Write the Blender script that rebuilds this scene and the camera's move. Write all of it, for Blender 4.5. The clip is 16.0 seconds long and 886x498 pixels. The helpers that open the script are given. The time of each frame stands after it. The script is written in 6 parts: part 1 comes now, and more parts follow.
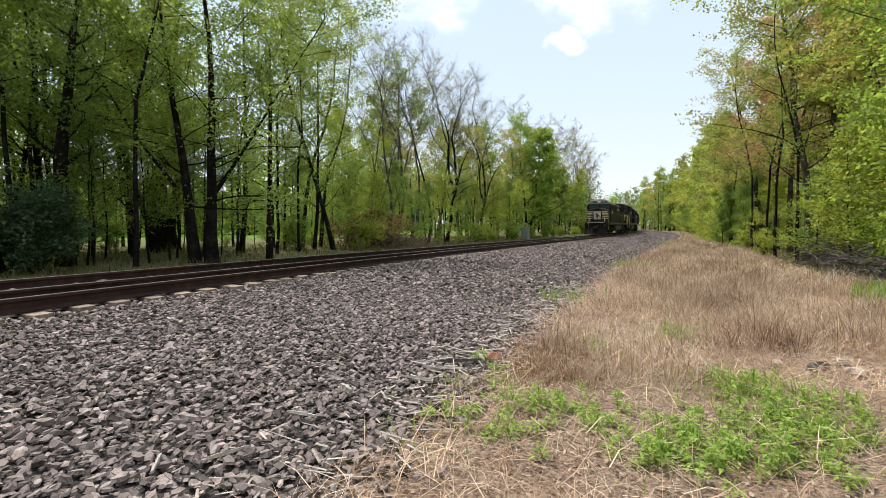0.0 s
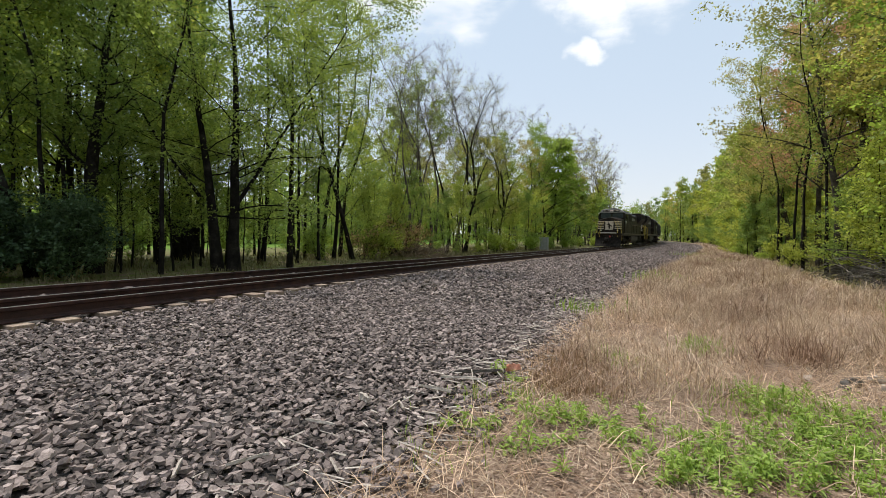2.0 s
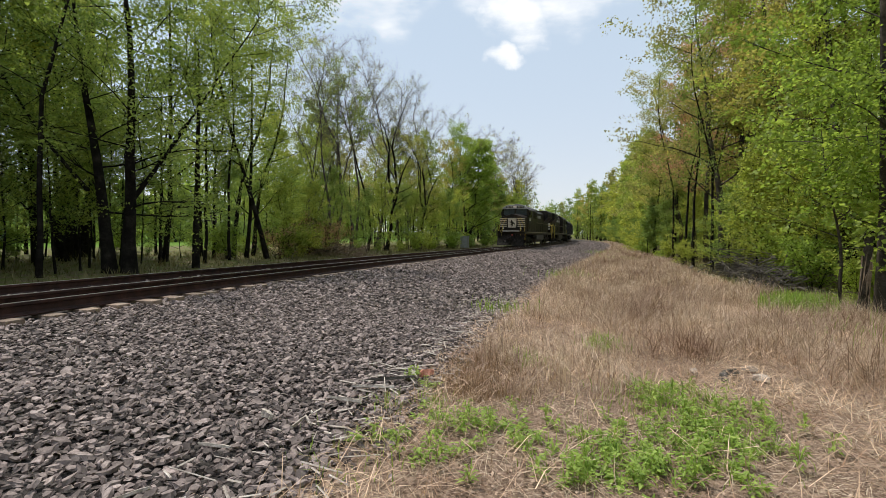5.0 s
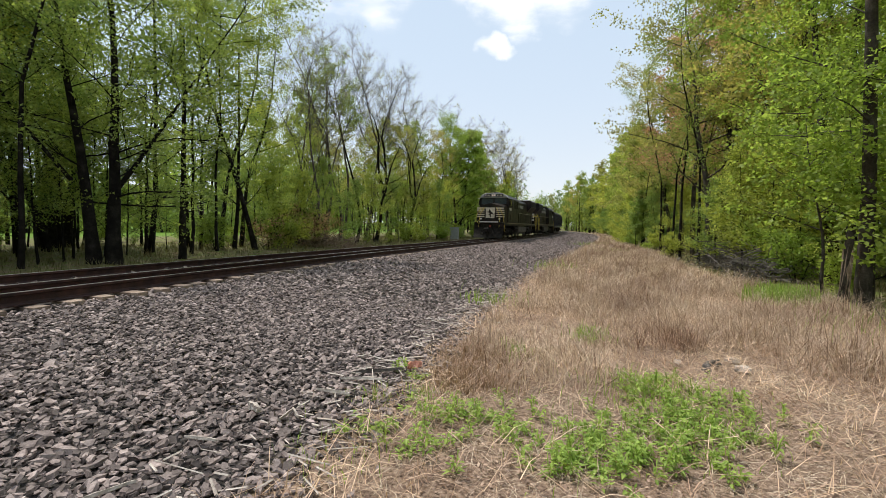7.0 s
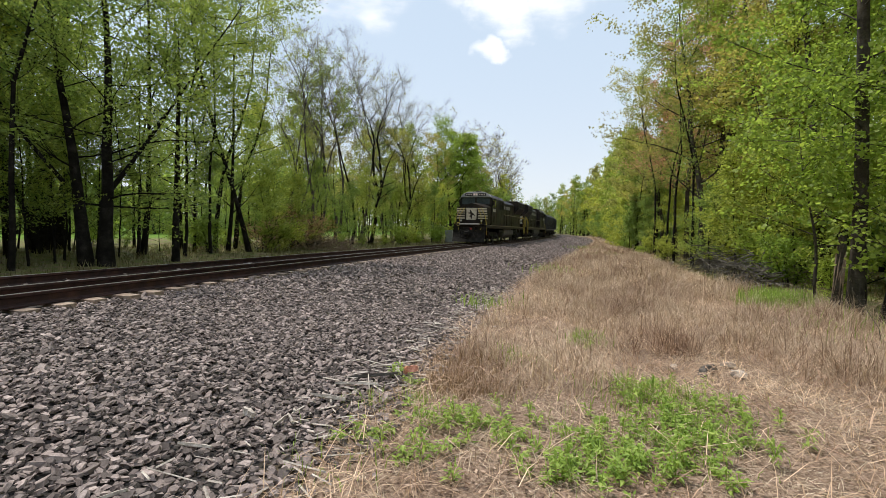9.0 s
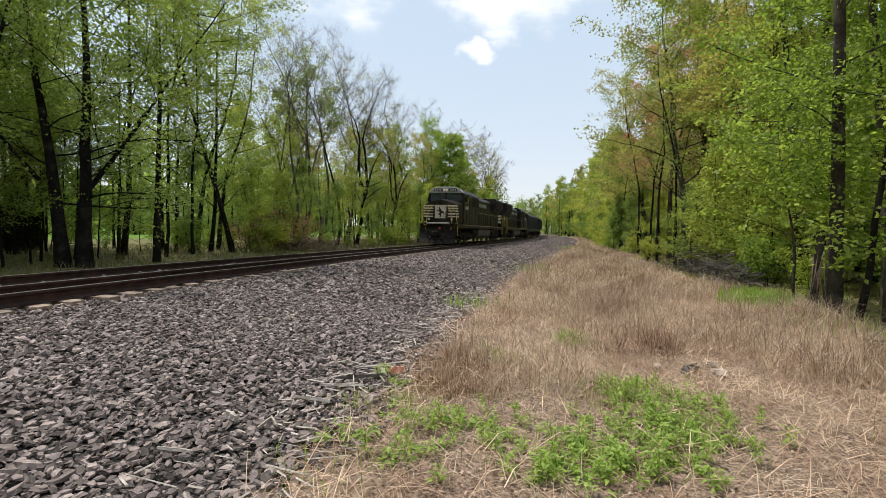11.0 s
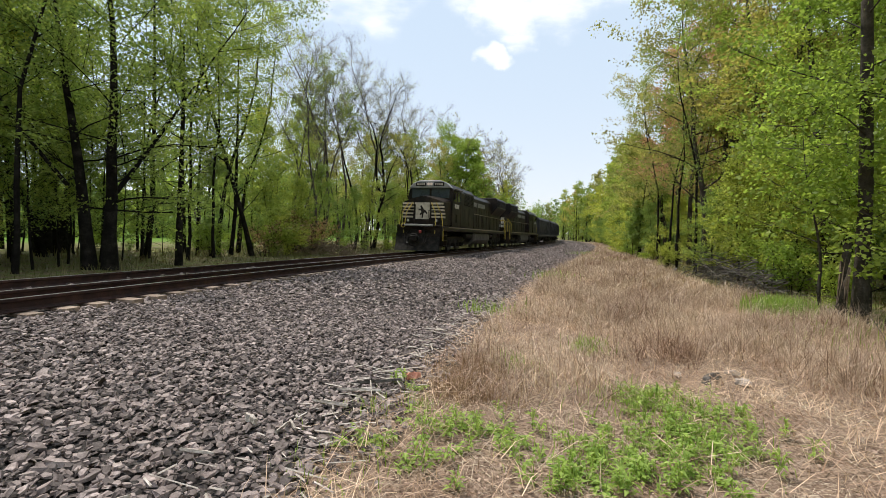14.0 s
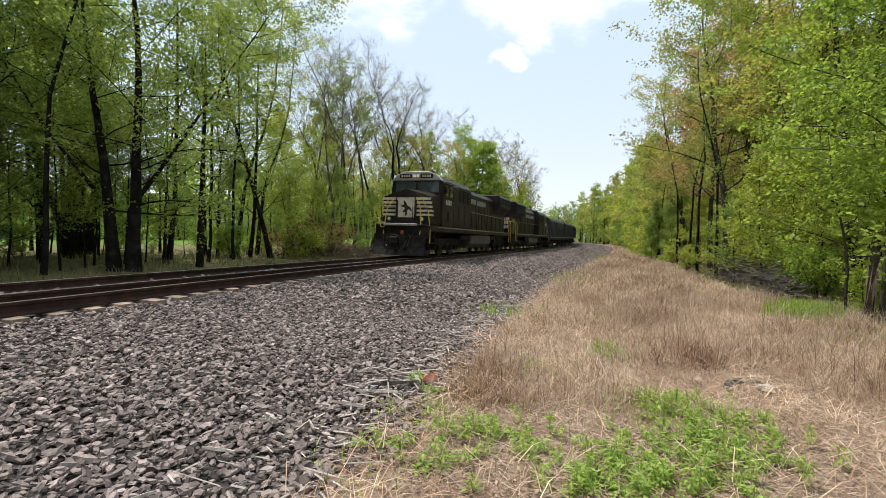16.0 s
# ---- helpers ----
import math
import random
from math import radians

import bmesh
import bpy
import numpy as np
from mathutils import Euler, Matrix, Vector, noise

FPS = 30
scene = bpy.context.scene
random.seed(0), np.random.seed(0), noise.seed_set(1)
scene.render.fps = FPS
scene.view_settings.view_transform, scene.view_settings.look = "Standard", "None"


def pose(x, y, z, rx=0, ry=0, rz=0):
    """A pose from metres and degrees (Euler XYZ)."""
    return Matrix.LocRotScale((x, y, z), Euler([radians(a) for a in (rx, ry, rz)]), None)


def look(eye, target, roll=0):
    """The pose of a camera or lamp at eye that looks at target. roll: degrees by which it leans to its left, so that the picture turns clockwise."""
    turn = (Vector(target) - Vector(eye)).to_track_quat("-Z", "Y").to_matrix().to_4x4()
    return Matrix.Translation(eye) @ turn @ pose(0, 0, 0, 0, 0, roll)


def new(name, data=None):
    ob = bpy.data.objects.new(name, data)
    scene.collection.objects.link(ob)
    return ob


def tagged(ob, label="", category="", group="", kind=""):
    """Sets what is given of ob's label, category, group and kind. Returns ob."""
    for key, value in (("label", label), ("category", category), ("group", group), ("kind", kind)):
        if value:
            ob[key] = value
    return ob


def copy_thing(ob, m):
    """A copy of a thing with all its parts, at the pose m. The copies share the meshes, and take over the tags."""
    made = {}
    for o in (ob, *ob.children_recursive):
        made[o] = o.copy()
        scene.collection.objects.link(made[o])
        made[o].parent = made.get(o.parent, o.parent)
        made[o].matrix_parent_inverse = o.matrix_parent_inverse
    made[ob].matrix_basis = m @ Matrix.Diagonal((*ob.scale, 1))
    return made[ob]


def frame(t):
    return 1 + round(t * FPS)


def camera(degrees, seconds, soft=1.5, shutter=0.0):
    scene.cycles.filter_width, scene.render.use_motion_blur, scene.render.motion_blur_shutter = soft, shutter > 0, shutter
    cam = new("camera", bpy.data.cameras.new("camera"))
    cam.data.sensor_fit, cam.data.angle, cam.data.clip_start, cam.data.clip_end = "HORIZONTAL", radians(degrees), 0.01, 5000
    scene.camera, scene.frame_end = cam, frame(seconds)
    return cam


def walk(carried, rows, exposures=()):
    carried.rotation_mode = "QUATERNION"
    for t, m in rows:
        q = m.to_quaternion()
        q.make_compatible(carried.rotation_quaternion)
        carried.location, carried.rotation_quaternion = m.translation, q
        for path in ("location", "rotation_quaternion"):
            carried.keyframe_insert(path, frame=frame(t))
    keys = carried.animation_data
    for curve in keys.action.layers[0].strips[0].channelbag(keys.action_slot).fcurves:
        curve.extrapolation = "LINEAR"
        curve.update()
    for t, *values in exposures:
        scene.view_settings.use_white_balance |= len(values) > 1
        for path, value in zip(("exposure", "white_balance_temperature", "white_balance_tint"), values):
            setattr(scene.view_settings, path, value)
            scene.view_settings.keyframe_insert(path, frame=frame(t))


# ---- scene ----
cam = camera(86.0, 16.0, soft=0.75)
PATH = [
    (0, pose(-0.052, -0.069, 1.469, 86.958, -0.204, 0.000)),
    (0.5, pose(-0.063, -0.069, 1.464, 87.467, -0.232, 0.390)),
    (1, pose(-0.062, -0.070, 1.463, 87.993, -0.367, 0.976)),
    (1.5, pose(-0.063, -0.053, 1.456, 88.224, -0.495, 1.535)),
    (2, pose(-0.062, -0.059, 1.459, 88.178, -0.485, 2.194)),
    (2.5, pose(-0.058, -0.064, 1.460, 88.898, -0.461, 1.732)),
    (3, pose(-0.048, -0.055, 1.468, 88.752, -0.491, -0.634)),
    (3.5, pose(0.009, 0.014, 1.525, 88.302, -0.590, -3.397)),
    (4, pose(0.044, 0.015, 1.536, 88.351, -0.609, -5.290)),
    (6.5, pose(0.035, 0.020, 1.540, 87.060, -0.988, -7.935)),
    (7, pose(0.057, 0.008, 1.554, 86.936, -0.994, -8.312)),
    (7.5, pose(0.048, 0.033, 1.551, 87.205, -1.068, -8.566)),
    (8, pose(0.041, 0.034, 1.558, 87.305, -1.135, -8.725)),
    (10.5, pose(0.037, 0.047, 1.565, 87.259, -1.264, -9.981)),
    (11, pose(0.045, 0.051, 1.562, 87.371, -1.264, -10.619)),
    (11.5, pose(0.042, 0.048, 1.564, 87.423, -1.297, -10.860)),
    (12, pose(0.037, 0.047, 1.565, 87.443, -1.356, -10.789)),
    (12.5, pose(0.032, 0.053, 1.561, 87.620, -1.405, -10.545)),
    (13, pose(0.032, 0.054, 1.567, 87.720, -1.488, -10.060)),
    (13.5, pose(0.030, 0.051, 1.570, 87.801, -1.479, -9.451)),
    (14, pose(0.028, 0.042, 1.575, 87.895, -1.503, -8.671)),
    (14.5, pose(0.024, 0.040, 1.576, 87.896, -1.522, -8.005)),
    (15, pose(0.023, 0.032, 1.572, 87.998, -1.535, -7.438)),
    (15.5, pose(0.019, 0.030, 1.578, 88.064, -1.529, -7.057)),
    (16, pose(0.016, 0.026, 1.578, 88.128, -1.520, -6.736)),
]
walk(cam, PATH, exposures=[(0, 0.0), (1, -0.05), (2, -0.28), (3, -0.36), (4, -0.42), (7, -0.21), (11, -0.24), (13.5, -0.19), (16, -0.04)])

# ---- daylight ----
SUN_AZ, SUN_EL = -50.0, 65.0          # degrees: azimuth from +y towards +x, elevation

world = bpy.data.worlds.new("sky")
scene.world = world
world.use_nodes = True
wn, wl = world.node_tree.nodes, world.node_tree.links
wn.clear()
w_out = wn.new("ShaderNodeOutputWorld")
w_bg = wn.new("ShaderNodeBackground")
w_bg.inputs["Strength"].default_value = 0.15
sky = wn.new("ShaderNodeTexSky")
sky.sky_type = "NISHITA"
sky.sun_disc = False
sky.sun_elevation = radians(SUN_EL)
sky.sun_rotation = radians(SUN_AZ)
sky.air_density, sky.dust_density, sky.ozone_density = 1.0, 1.2, 1.6
w_co = wn.new("ShaderNodeTexCoord")


def w_math(op, a, b=None, c=None):
    n = wn.new("ShaderNodeMath")
    n.operation = op
    for i, v in enumerate((a, b, c)):
        if v is None:
            continue
        if isinstance(v, (int, float)):
            n.inputs[i].default_value = v
        else:
            wl.new(v, n.inputs[i])
    return n.outputs[0]


# clouds drawn on a flat layer high over the ground: direction divided by its height
w_sep = wn.new("ShaderNodeSeparateXYZ")
wl.new(w_co.outputs["Generated"], w_sep.inputs[0])
up = w_math("MAXIMUM", w_sep.outputs[2], 0.03)
w_com = wn.new("ShaderNodeCombineXYZ")
wl.new(w_math("DIVIDE", w_sep.outputs[0], up), w_com.inputs[0])
wl.new(w_math("DIVIDE", w_sep.outputs[1], up), w_com.inputs[1])
w_noise = wn.new("ShaderNodeTexNoise")
w_noise.inputs["Scale"].default_value = 2.6
w_noise.inputs["Detail"].default_value = 8
w_noise.inputs["Roughness"].default_value = 0.58
wl.new(w_com.outputs[0], w_noise.inputs["Vector"])


w_warp = wn.new("ShaderNodeTexNoise")
w_warp.inputs["Scale"].default_value = 9.0
w_warp.inputs["Detail"].default_value = 5
wl.new(w_co.outputs["Generated"], w_warp.inputs["Vector"])
w_off = wn.new("ShaderNodeVectorMath")
w_off.operation = "MULTIPLY_ADD"
wl.new(w_warp.outputs["Color"], w_off.inputs[0])
w_off.inputs[1].default_value = (0.13, 0.13, 0.13)
wl.new(w_co.outputs["Generated"], w_off.inputs[2])
w_dir = wn.new("ShaderNodeVectorMath")
w_dir.operation = "SUBTRACT"
wl.new(w_off.outputs[0], w_dir.inputs[0])
w_dir.inputs[1].default_value = (0.065, 0.065, 0.065)


def cloud_bank(az, el, width, height):
    """A soft round bank of cloud towards an azimuth and elevation, sizes in radians."""
    a, e = radians(az), radians(el)
    v = Vector((math.sin(a) * math.cos(e), math.cos(a) * math.cos(e), math.sin(e)))
    side = Vector((math.cos(a), -math.sin(a), 0))
    top = side.cross(v)
    dots = []
    for axis, size in ((side, width), (top, height)):
        n = wn.new("ShaderNodeVectorMath")
        n.operation = "DOT_PRODUCT"
        wl.new(w_dir.outputs[0], n.inputs[0])
        n.inputs[1].default_value = axis
        dots.append(w_math("POWER", w_math("ABSOLUTE", w_math("DIVIDE", n.outputs["Value"], size)), 2.0))
    n = wn.new("ShaderNodeVectorMath")
    n.operation = "DOT_PRODUCT"
    wl.new(w_dir.outputs[0], n.inputs[0])
    n.inputs[1].default_value = v
    ahead = w_math("GREATER_THAN", n.outputs["Value"], 0.0)
    d = w_math("SUBTRACT", 1.0, w_math("ADD", dots[0], dots[1]))
    return w_math("MULTIPLY", w_math("MAXIMUM", d, 0.0), ahead)


banks = None
for bank in ((20.5, 30.5, 0.30, 0.15), (-5.0, 29.0, 0.22, 0.14), (2, 34, 0.36, 0.12), (14.0, 19.4, 0.036, 0.028), (15.5, 24.0, 0.08, 0.07),
             (60, 40, 0.4, 0.2), (-70, 38, 0.5, 0.25), (150, 45, 0.6, 0.3), (-20, 70, 0.3, 0.3)):
    one = cloud_bank(*bank)
    banks = one if banks is None else w_math("MAXIMUM", banks, one)
rough = w_math("MULTIPLY", w_math("SUBTRACT", w_noise.outputs["Fac"], 0.5), w_math("MINIMUM", w_math("MULTIPLY_ADD", banks, 6.0, 0.35), 2.2))
fluff = w_math("ADD", w_math("MULTIPLY", banks, 1.1), rough)
w_ramp = wn.new("ShaderNodeMapRange")
w_ramp.interpolation_type = "SMOOTHSTEP"
wl.new(fluff, w_ramp.inputs["Value"])
w_ramp.inputs["From Min"].default_value = 0.02
w_ramp.inputs["From Max"].default_value = 1.3
low = w_math("POWER", w_math("SUBTRACT", 1.0, w_math("MAXIMUM", w_sep.outputs[2], 0.0)), 5.0)


def w_blend(fac, a, b):
    n = wn.new("ShaderNodeMix")
    n.data_type = "RGBA"
    for key, v in (("Factor", fac), ("A", a), ("B", b)):
        if isinstance(v, tuple):
            n.inputs[key].default_value = (*v, 1)
        elif isinstance(v, float):
            n.inputs[key].default_value = v
        else:
            wl.new(v, n.inputs[key])
    return n.outputs["Result"]


veiled = w_blend(0.8, sky.outputs["Color"], w_blend(low, (5.5, 6.65, 7.9), (7.7, 7.8, 8.0)))
clouded = w_blend(w_ramp.outputs["Result"], veiled, (9.8, 9.8, 9.8))
wl.new(clouded, w_bg.inputs["Color"])
wl.new(w_bg.outputs[0], w_out.inputs["Surface"])

sun = new("sun", bpy.data.lights.new("sun", "SUN"))
sun.data.energy = 4.6
sun.data.angle = radians(0.6)
sun.data.color = (1.0, 0.95, 0.87)
sa, se = radians(SUN_AZ), radians(SUN_EL)
sun_way = Vector((math.sin(sa) * math.cos(se), math.cos(sa) * math.cos(se), math.sin(se)))
sun.matrix_world = look(sun_way * 60, (0, 0, 0))
scene.view_settings.exposure = 0.0

# ---- materials ----
def mat_nodes(name):
    m = bpy.data.materials.new(name)
    m.use_nodes = True
    n, l = m.node_tree.nodes, m.node_tree.links
    n.clear()
    out = n.new("ShaderNodeOutputMaterial")
    b = n.new("ShaderNodeBsdfPrincipled")
    l.new(b.outputs[0], out.inputs["Surface"])
    return m, n, l, b, out


def tex_noise(n, l, scale, detail=4.0, rough=0.55, vec=None, dist=0.0):
    t = n.new("ShaderNodeTexNoise")
    t.inputs["Scale"].default_value = scale
    t.inputs["Detail"].default_value = detail
    t.inputs["Roughness"].default_value = rough
    t.inputs["Distortion"].default_value = dist
    if vec is not None:
        l.new(vec, t.inputs["Vector"])
    return t


def ramp(n, l, fac, stops):
    r = n.new("ShaderNodeValToRGB")
    while len(r.color_ramp.elements) < len(stops):
        r.color_ramp.elements.new(0.5)
    for e, (p, c) in zip(r.color_ramp.elements, stops):
        e.position, e.color = p, (*c, 1)
    l.new(fac, r.inputs[0])
    return r.outputs[0]


def mixc(n, l, fac, a, b, kind="MIX"):
    m = n.new("ShaderNodeMix")
    m.data_type, m.blend_type = "RGBA", kind
    for key, v in (("Factor", fac), ("A", a), ("B", b)):
        if isinstance(v, (int, float)):
            m.inputs[key].default_value = v
        elif isinstance(v, tuple):
            m.inputs[key].default_value = (*v, 1)
        else:
            l.new(v, m.inputs[key])
    return m.outputs["Result"]


def bump(n, l, height, b, strength=0.4, dist=0.02):
    u = n.new("ShaderNodeBump")
    u.inputs["Strength"].default_value = strength
    u.inputs["Distance"].default_value = dist
    l.new(height, u.inputs["Height"])
    l.new(u.outputs[0], b.inputs["Normal"])


def surface(name, colours, scale=6.0, fine=60.0, rough=0.7, metal=0.0, relief=0.3, dist=0.01, island=0.0, spread=0.0, spec=0.5):
    """A two-scale mottled surface between the given colours; island and spread vary it piece by piece."""
    m, n, l, b, out = mat_nodes(name)
    co = n.new("ShaderNodeTexCoord")
    big = tex_noise(n, l, scale, 5, 0.6, co.outputs["Object"])
    small = tex_noise(n, l, fine, 3, 0.6, co.outputs["Object"])
    k = len(colours) - 1
    col = ramp(n, l, big.outputs["Fac"], [(0.3 + 0.4 * i / max(k, 1), c) for i, c in enumerate(colours)])
    grain = ramp(n, l, small.outputs["Fac"], [(0.3, (0.72, 0.72, 0.72)), (0.7, (1.2, 1.2, 1.2))])
    col = mixc(n, l, 1.0, col, grain, "MULTIPLY")
    if island or spread:
        src = n.new("ShaderNodeNewGeometry").outputs["Random Per Island"] if island else n.new("ShaderNodeObjectInfo").outputs["Random"]
        a = island or spread
        vary = ramp(n, l, src, [(0.0, (1 - a, 1 - a, 1 - a)), (1.0, (1 + a, 1 + a, 1 + a))])
        col = mixc(n, l, 1.0, col, vary, "MULTIPLY")
    l.new(col, b.inputs["Base Color"])
    b.inputs["Roughness"].default_value = rough
    b.inputs["Metallic"].default_value = metal
    b.inputs["Specular IOR Level"].default_value = spec
    bump(n, l, small.outputs["Fac"], b, relief, dist)
    return m


def leafy(name, dark, light, through_light=0.6, rough=0.5, patch=0.0):
    """Leaves: colour varies leaf by leaf and tree by tree, light passes through."""
    m, n, l, b, out = mat_nodes(name)
    isl = n.new("ShaderNodeNewGeometry").outputs["Random Per Island"]
    obj = n.new("ShaderNodeObjectInfo").outputs["Random"]
    col = ramp(n, l, isl, [(0.0, dark), (1.0, light)])
    tone = ramp(n, l, obj, [(0.0, (0.78, 0.85, 0.8)), (0.5, (1, 1, 1)), (1.0, (1.25, 1.12, 0.95))])
    col = mixc(n, l, 1.0, col, tone, "MULTIPLY")
    if patch:
        spots = tex_noise(n, l, patch, 4, 0.6, n.new("ShaderNodeTexCoord").outputs["Object"])
        col = mixc(n, l, 1.0, col, ramp(n, l, spots.outputs["Fac"], [(0.34, (0.55, 0.44, 0.40)), (0.5, (0.93, 0.90, 0.88)), (0.66, (1.25, 1.25, 1.25))]), "MULTIPLY")
    l.new(col, b.inputs["Base Color"])
    b.inputs["Roughness"].default_value = rough
    b.inputs["Specular IOR Level"].default_value = 0.3
    t = n.new("ShaderNodeBsdfTranslucent")
    l.new(mixc(n, l, 1.0, col, (1.08, 1.1, 0.75), "MULTIPLY"), t.inputs["Color"])
    mx = n.new("ShaderNodeMixShader")
    mx.inputs[0].default_value = through_light
    l.new(b.outputs[0], mx.inputs[1])
    l.new(t.outputs[0], mx.inputs[2])
    l.new(mx.outputs[0], out.inputs["Surface"])
    return m


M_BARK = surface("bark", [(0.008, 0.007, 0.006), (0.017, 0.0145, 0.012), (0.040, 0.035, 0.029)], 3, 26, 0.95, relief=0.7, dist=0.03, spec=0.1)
M_BARK_BROWN = surface("brown_bark", [(0.03, 0.024, 0.018), (0.065, 0.053, 0.041), (0.13, 0.11, 0.088)], 3, 26, 0.9, relief=0.8, dist=0.03, spec=0.2)
M_BARK_TWIG = surface("grey_brown_bark", [(0.05, 0.041, 0.035), (0.10, 0.084, 0.073), (0.19, 0.165, 0.148)], 3, 26, 0.9, relief=0.5, dist=0.02, spec=0.2)
M_LEAF_MID = leafy("mid_green_leaf", (0.160, 0.235, 0.058), (0.34, 0.43, 0.125), 0.62)
M_LEAF_LIME = leafy("lime_leaf", (0.24, 0.295, 0.05), (0.48, 0.53, 0.14), 0.66)
M_LEAF_BRIGHT = leafy("bright_green_leaf", (0.22, 0.30, 0.05), (0.43, 0.53, 0.125), 0.66)
M_LEAF_OLIVE = leafy("olive_leaf", (0.26, 0.25, 0.075), (0.55, 0.51, 0.19), 0.64)
M_LEAF_RED = leafy("reddish_bud", (0.38, 0.20, 0.135), (0.62, 0.39, 0.27), 0.6)
M_LEAF_DARK = leafy("dark_needle", (0.035, 0.070, 0.036), (0.085, 0.145, 0.075), 0.35)
M_RUST = surface("rusted_rail_steel", [(0.016, 0.007, 0.006), (0.038, 0.015, 0.011), (0.068, 0.028, 0.020)], 5, 90, 0.75, 0.2, 0.3, 0.003)
M_RAILTOP = surface("polished_rail_head", [(0.45, 0.44, 0.43), (0.6, 0.6, 0.6)], 5, 90, 0.28, 0.9, 0.1, 0.001)
M_TIE = surface("weathered_tie_wood", [(0.13, 0.085, 0.06), (0.24, 0.17, 0.125), (0.40, 0.32, 0.25)], 4, 60, 0.85, relief=0.6, dist=0.01, spread=0.25)

# ---- building helpers ----
def add(bm, v, f):
    """Adds vertices and faces given as lists to a bmesh."""
    vs = [bm.verts.new(p) for p in v]
    for q in f:
        try:
            bm.faces.new([vs[i] for i in q])
        except ValueError:
            pass


def mesh_of(name, v, f, mats, index=None, smooth=False):
    me = bpy.data.meshes.new(name)
    me.from_pydata(v, [], f)
    for m in mats if isinstance(mats, (list, tuple)) else [mats]:
        me.materials.append(m)
    if index is not None:
        me.polygons.foreach_set("material_index", index)
    if smooth:
        me.polygons.foreach_set("use_smooth", [True] * len(me.polygons))
    me.update()
    return me


def part(name, bm, material, parent, label="", m=None, smooth=False):
    """Links a bmesh as one mesh object under a thing or a part."""
    me = bpy.data.meshes.new(name)
    bmesh.ops.recalc_face_normals(bm, faces=bm.faces)
    bm.to_mesh(me)
    bm.free()
    me.materials.append(material)
    if smooth:
        me.polygons.foreach_set("use_smooth", [True] * len(me.polygons))
    ob = new(name, me)
    ob.parent = parent
    if m is not None:
        ob.matrix_basis = m
    return tagged(ob, label)


def box(bm, x0, x1, y0, y1, z0, z1, bevel=0.0):
    g = bmesh.ops.create_cube(bm, size=1.0)
    vs = g["verts"]
    for v in vs:
        v.co = Vector(((x0 + x1) / 2 + v.co.x * (x1 - x0), (y0 + y1) / 2 + v.co.y * (y1 - y0), (z0 + z1) / 2 + v.co.z * (z1 - z0)))
    if bevel:
        es = list({e for v in vs for e in v.link_edges})
        bmesh.ops.bevel(bm, geom=es, offset=bevel, segments=2, affect="EDGES", profile=0.5)
    return bm


def cyl(bm, a, b, r0, r1=None, seg=12, caps=True):
    """A tapered round bar from a to b."""
    a, b = Vector(a), Vector(b)
    r1 = r0 if r1 is None else r1
    ax = (b - a).normalized()
    u = ax.orthogonal().normalized()
    w = ax.cross(u)
    ring = [[bm.verts.new(c + (u * math.cos(i * 2 * math.pi / seg) + w * math.sin(i * 2 * math.pi / seg)) * r) for i in range(seg)] for c, r in ((a, r0), (b, r1))]
    for i in range(seg):
        j = (i + 1) % seg
        bm.faces.new((ring[0][i], ring[0][j], ring[1][j], ring[1][i]))
    if caps:
        bm.faces.new(ring[0][::-1])
        bm.faces.new(ring[1])
    return bm


def pipe(bm, pts, r, seg=6):
    """A bent bar through points."""
    for a, b in zip(pts, pts[1:]):
        cyl(bm, a, b, r, r, seg)
    return bm


def prism(bm, outline, x0, x1):
    """An outline of (y, z) drawn out from x0 to x1."""
    k = len(outline)
    add(bm, [(x0, y, z) for y, z in outline] + [(x1, y, z) for y, z in outline],
        [tuple(range(k))[::-1], tuple(range(k, 2 * k))] + [(i, (i + 1) % k, k + (i + 1) % k, k + i) for i in range(k)])
    return bm


# ---- the railway line: a slow bend, s metres along it, off metres to its near side ----
X0, Y0, HEAD, K0, K1, K2 = 0.4061, 23.756, 0.42779, 0.0034079, -0.00010359, 4.31e-7
Z0, Z1, Z2 = 0.3177, -0.010627, 9.652e-05
S_AXIS = np.arange(-120.0, 420.01, 0.5)
_sc = np.clip(S_AXIS, -34, 100)
_head = HEAD + K0 * _sc + K1 * _sc ** 2 / 2 + K2 * _sc ** 3 / 3 + (S_AXIS - _sc) * np.where(S_AXIS > 0, -0.0028, 0.004)
_i0 = int(np.argmin(np.abs(S_AXIS)))


def _running(v):
    c = np.concatenate([[0.0], np.cumsum((v[1:] + v[:-1]) / 2 * 0.5)])
    return c - c[_i0]


TX, TY = X0 + _running(np.sin(_head)), Y0 + _running(np.cos(_head))
_sz = np.clip(S_AXIS, -40, 55)
TZ = Z0 + Z1 * _sz + Z2 * _sz ** 2


def trk(s, off=0.0, dz=0.0):
    """The place at s along the line, off metres to its near side, dz over the rail head."""
    x, y, z, h = (float(np.interp(s, S_AXIS, a)) for a in (TX, TY, TZ, _head))
    return Vector((x + off * math.cos(h), y - off * math.sin(h), z + dz))


def heading(s):
    return float(np.interp(s, S_AXIS, _head))


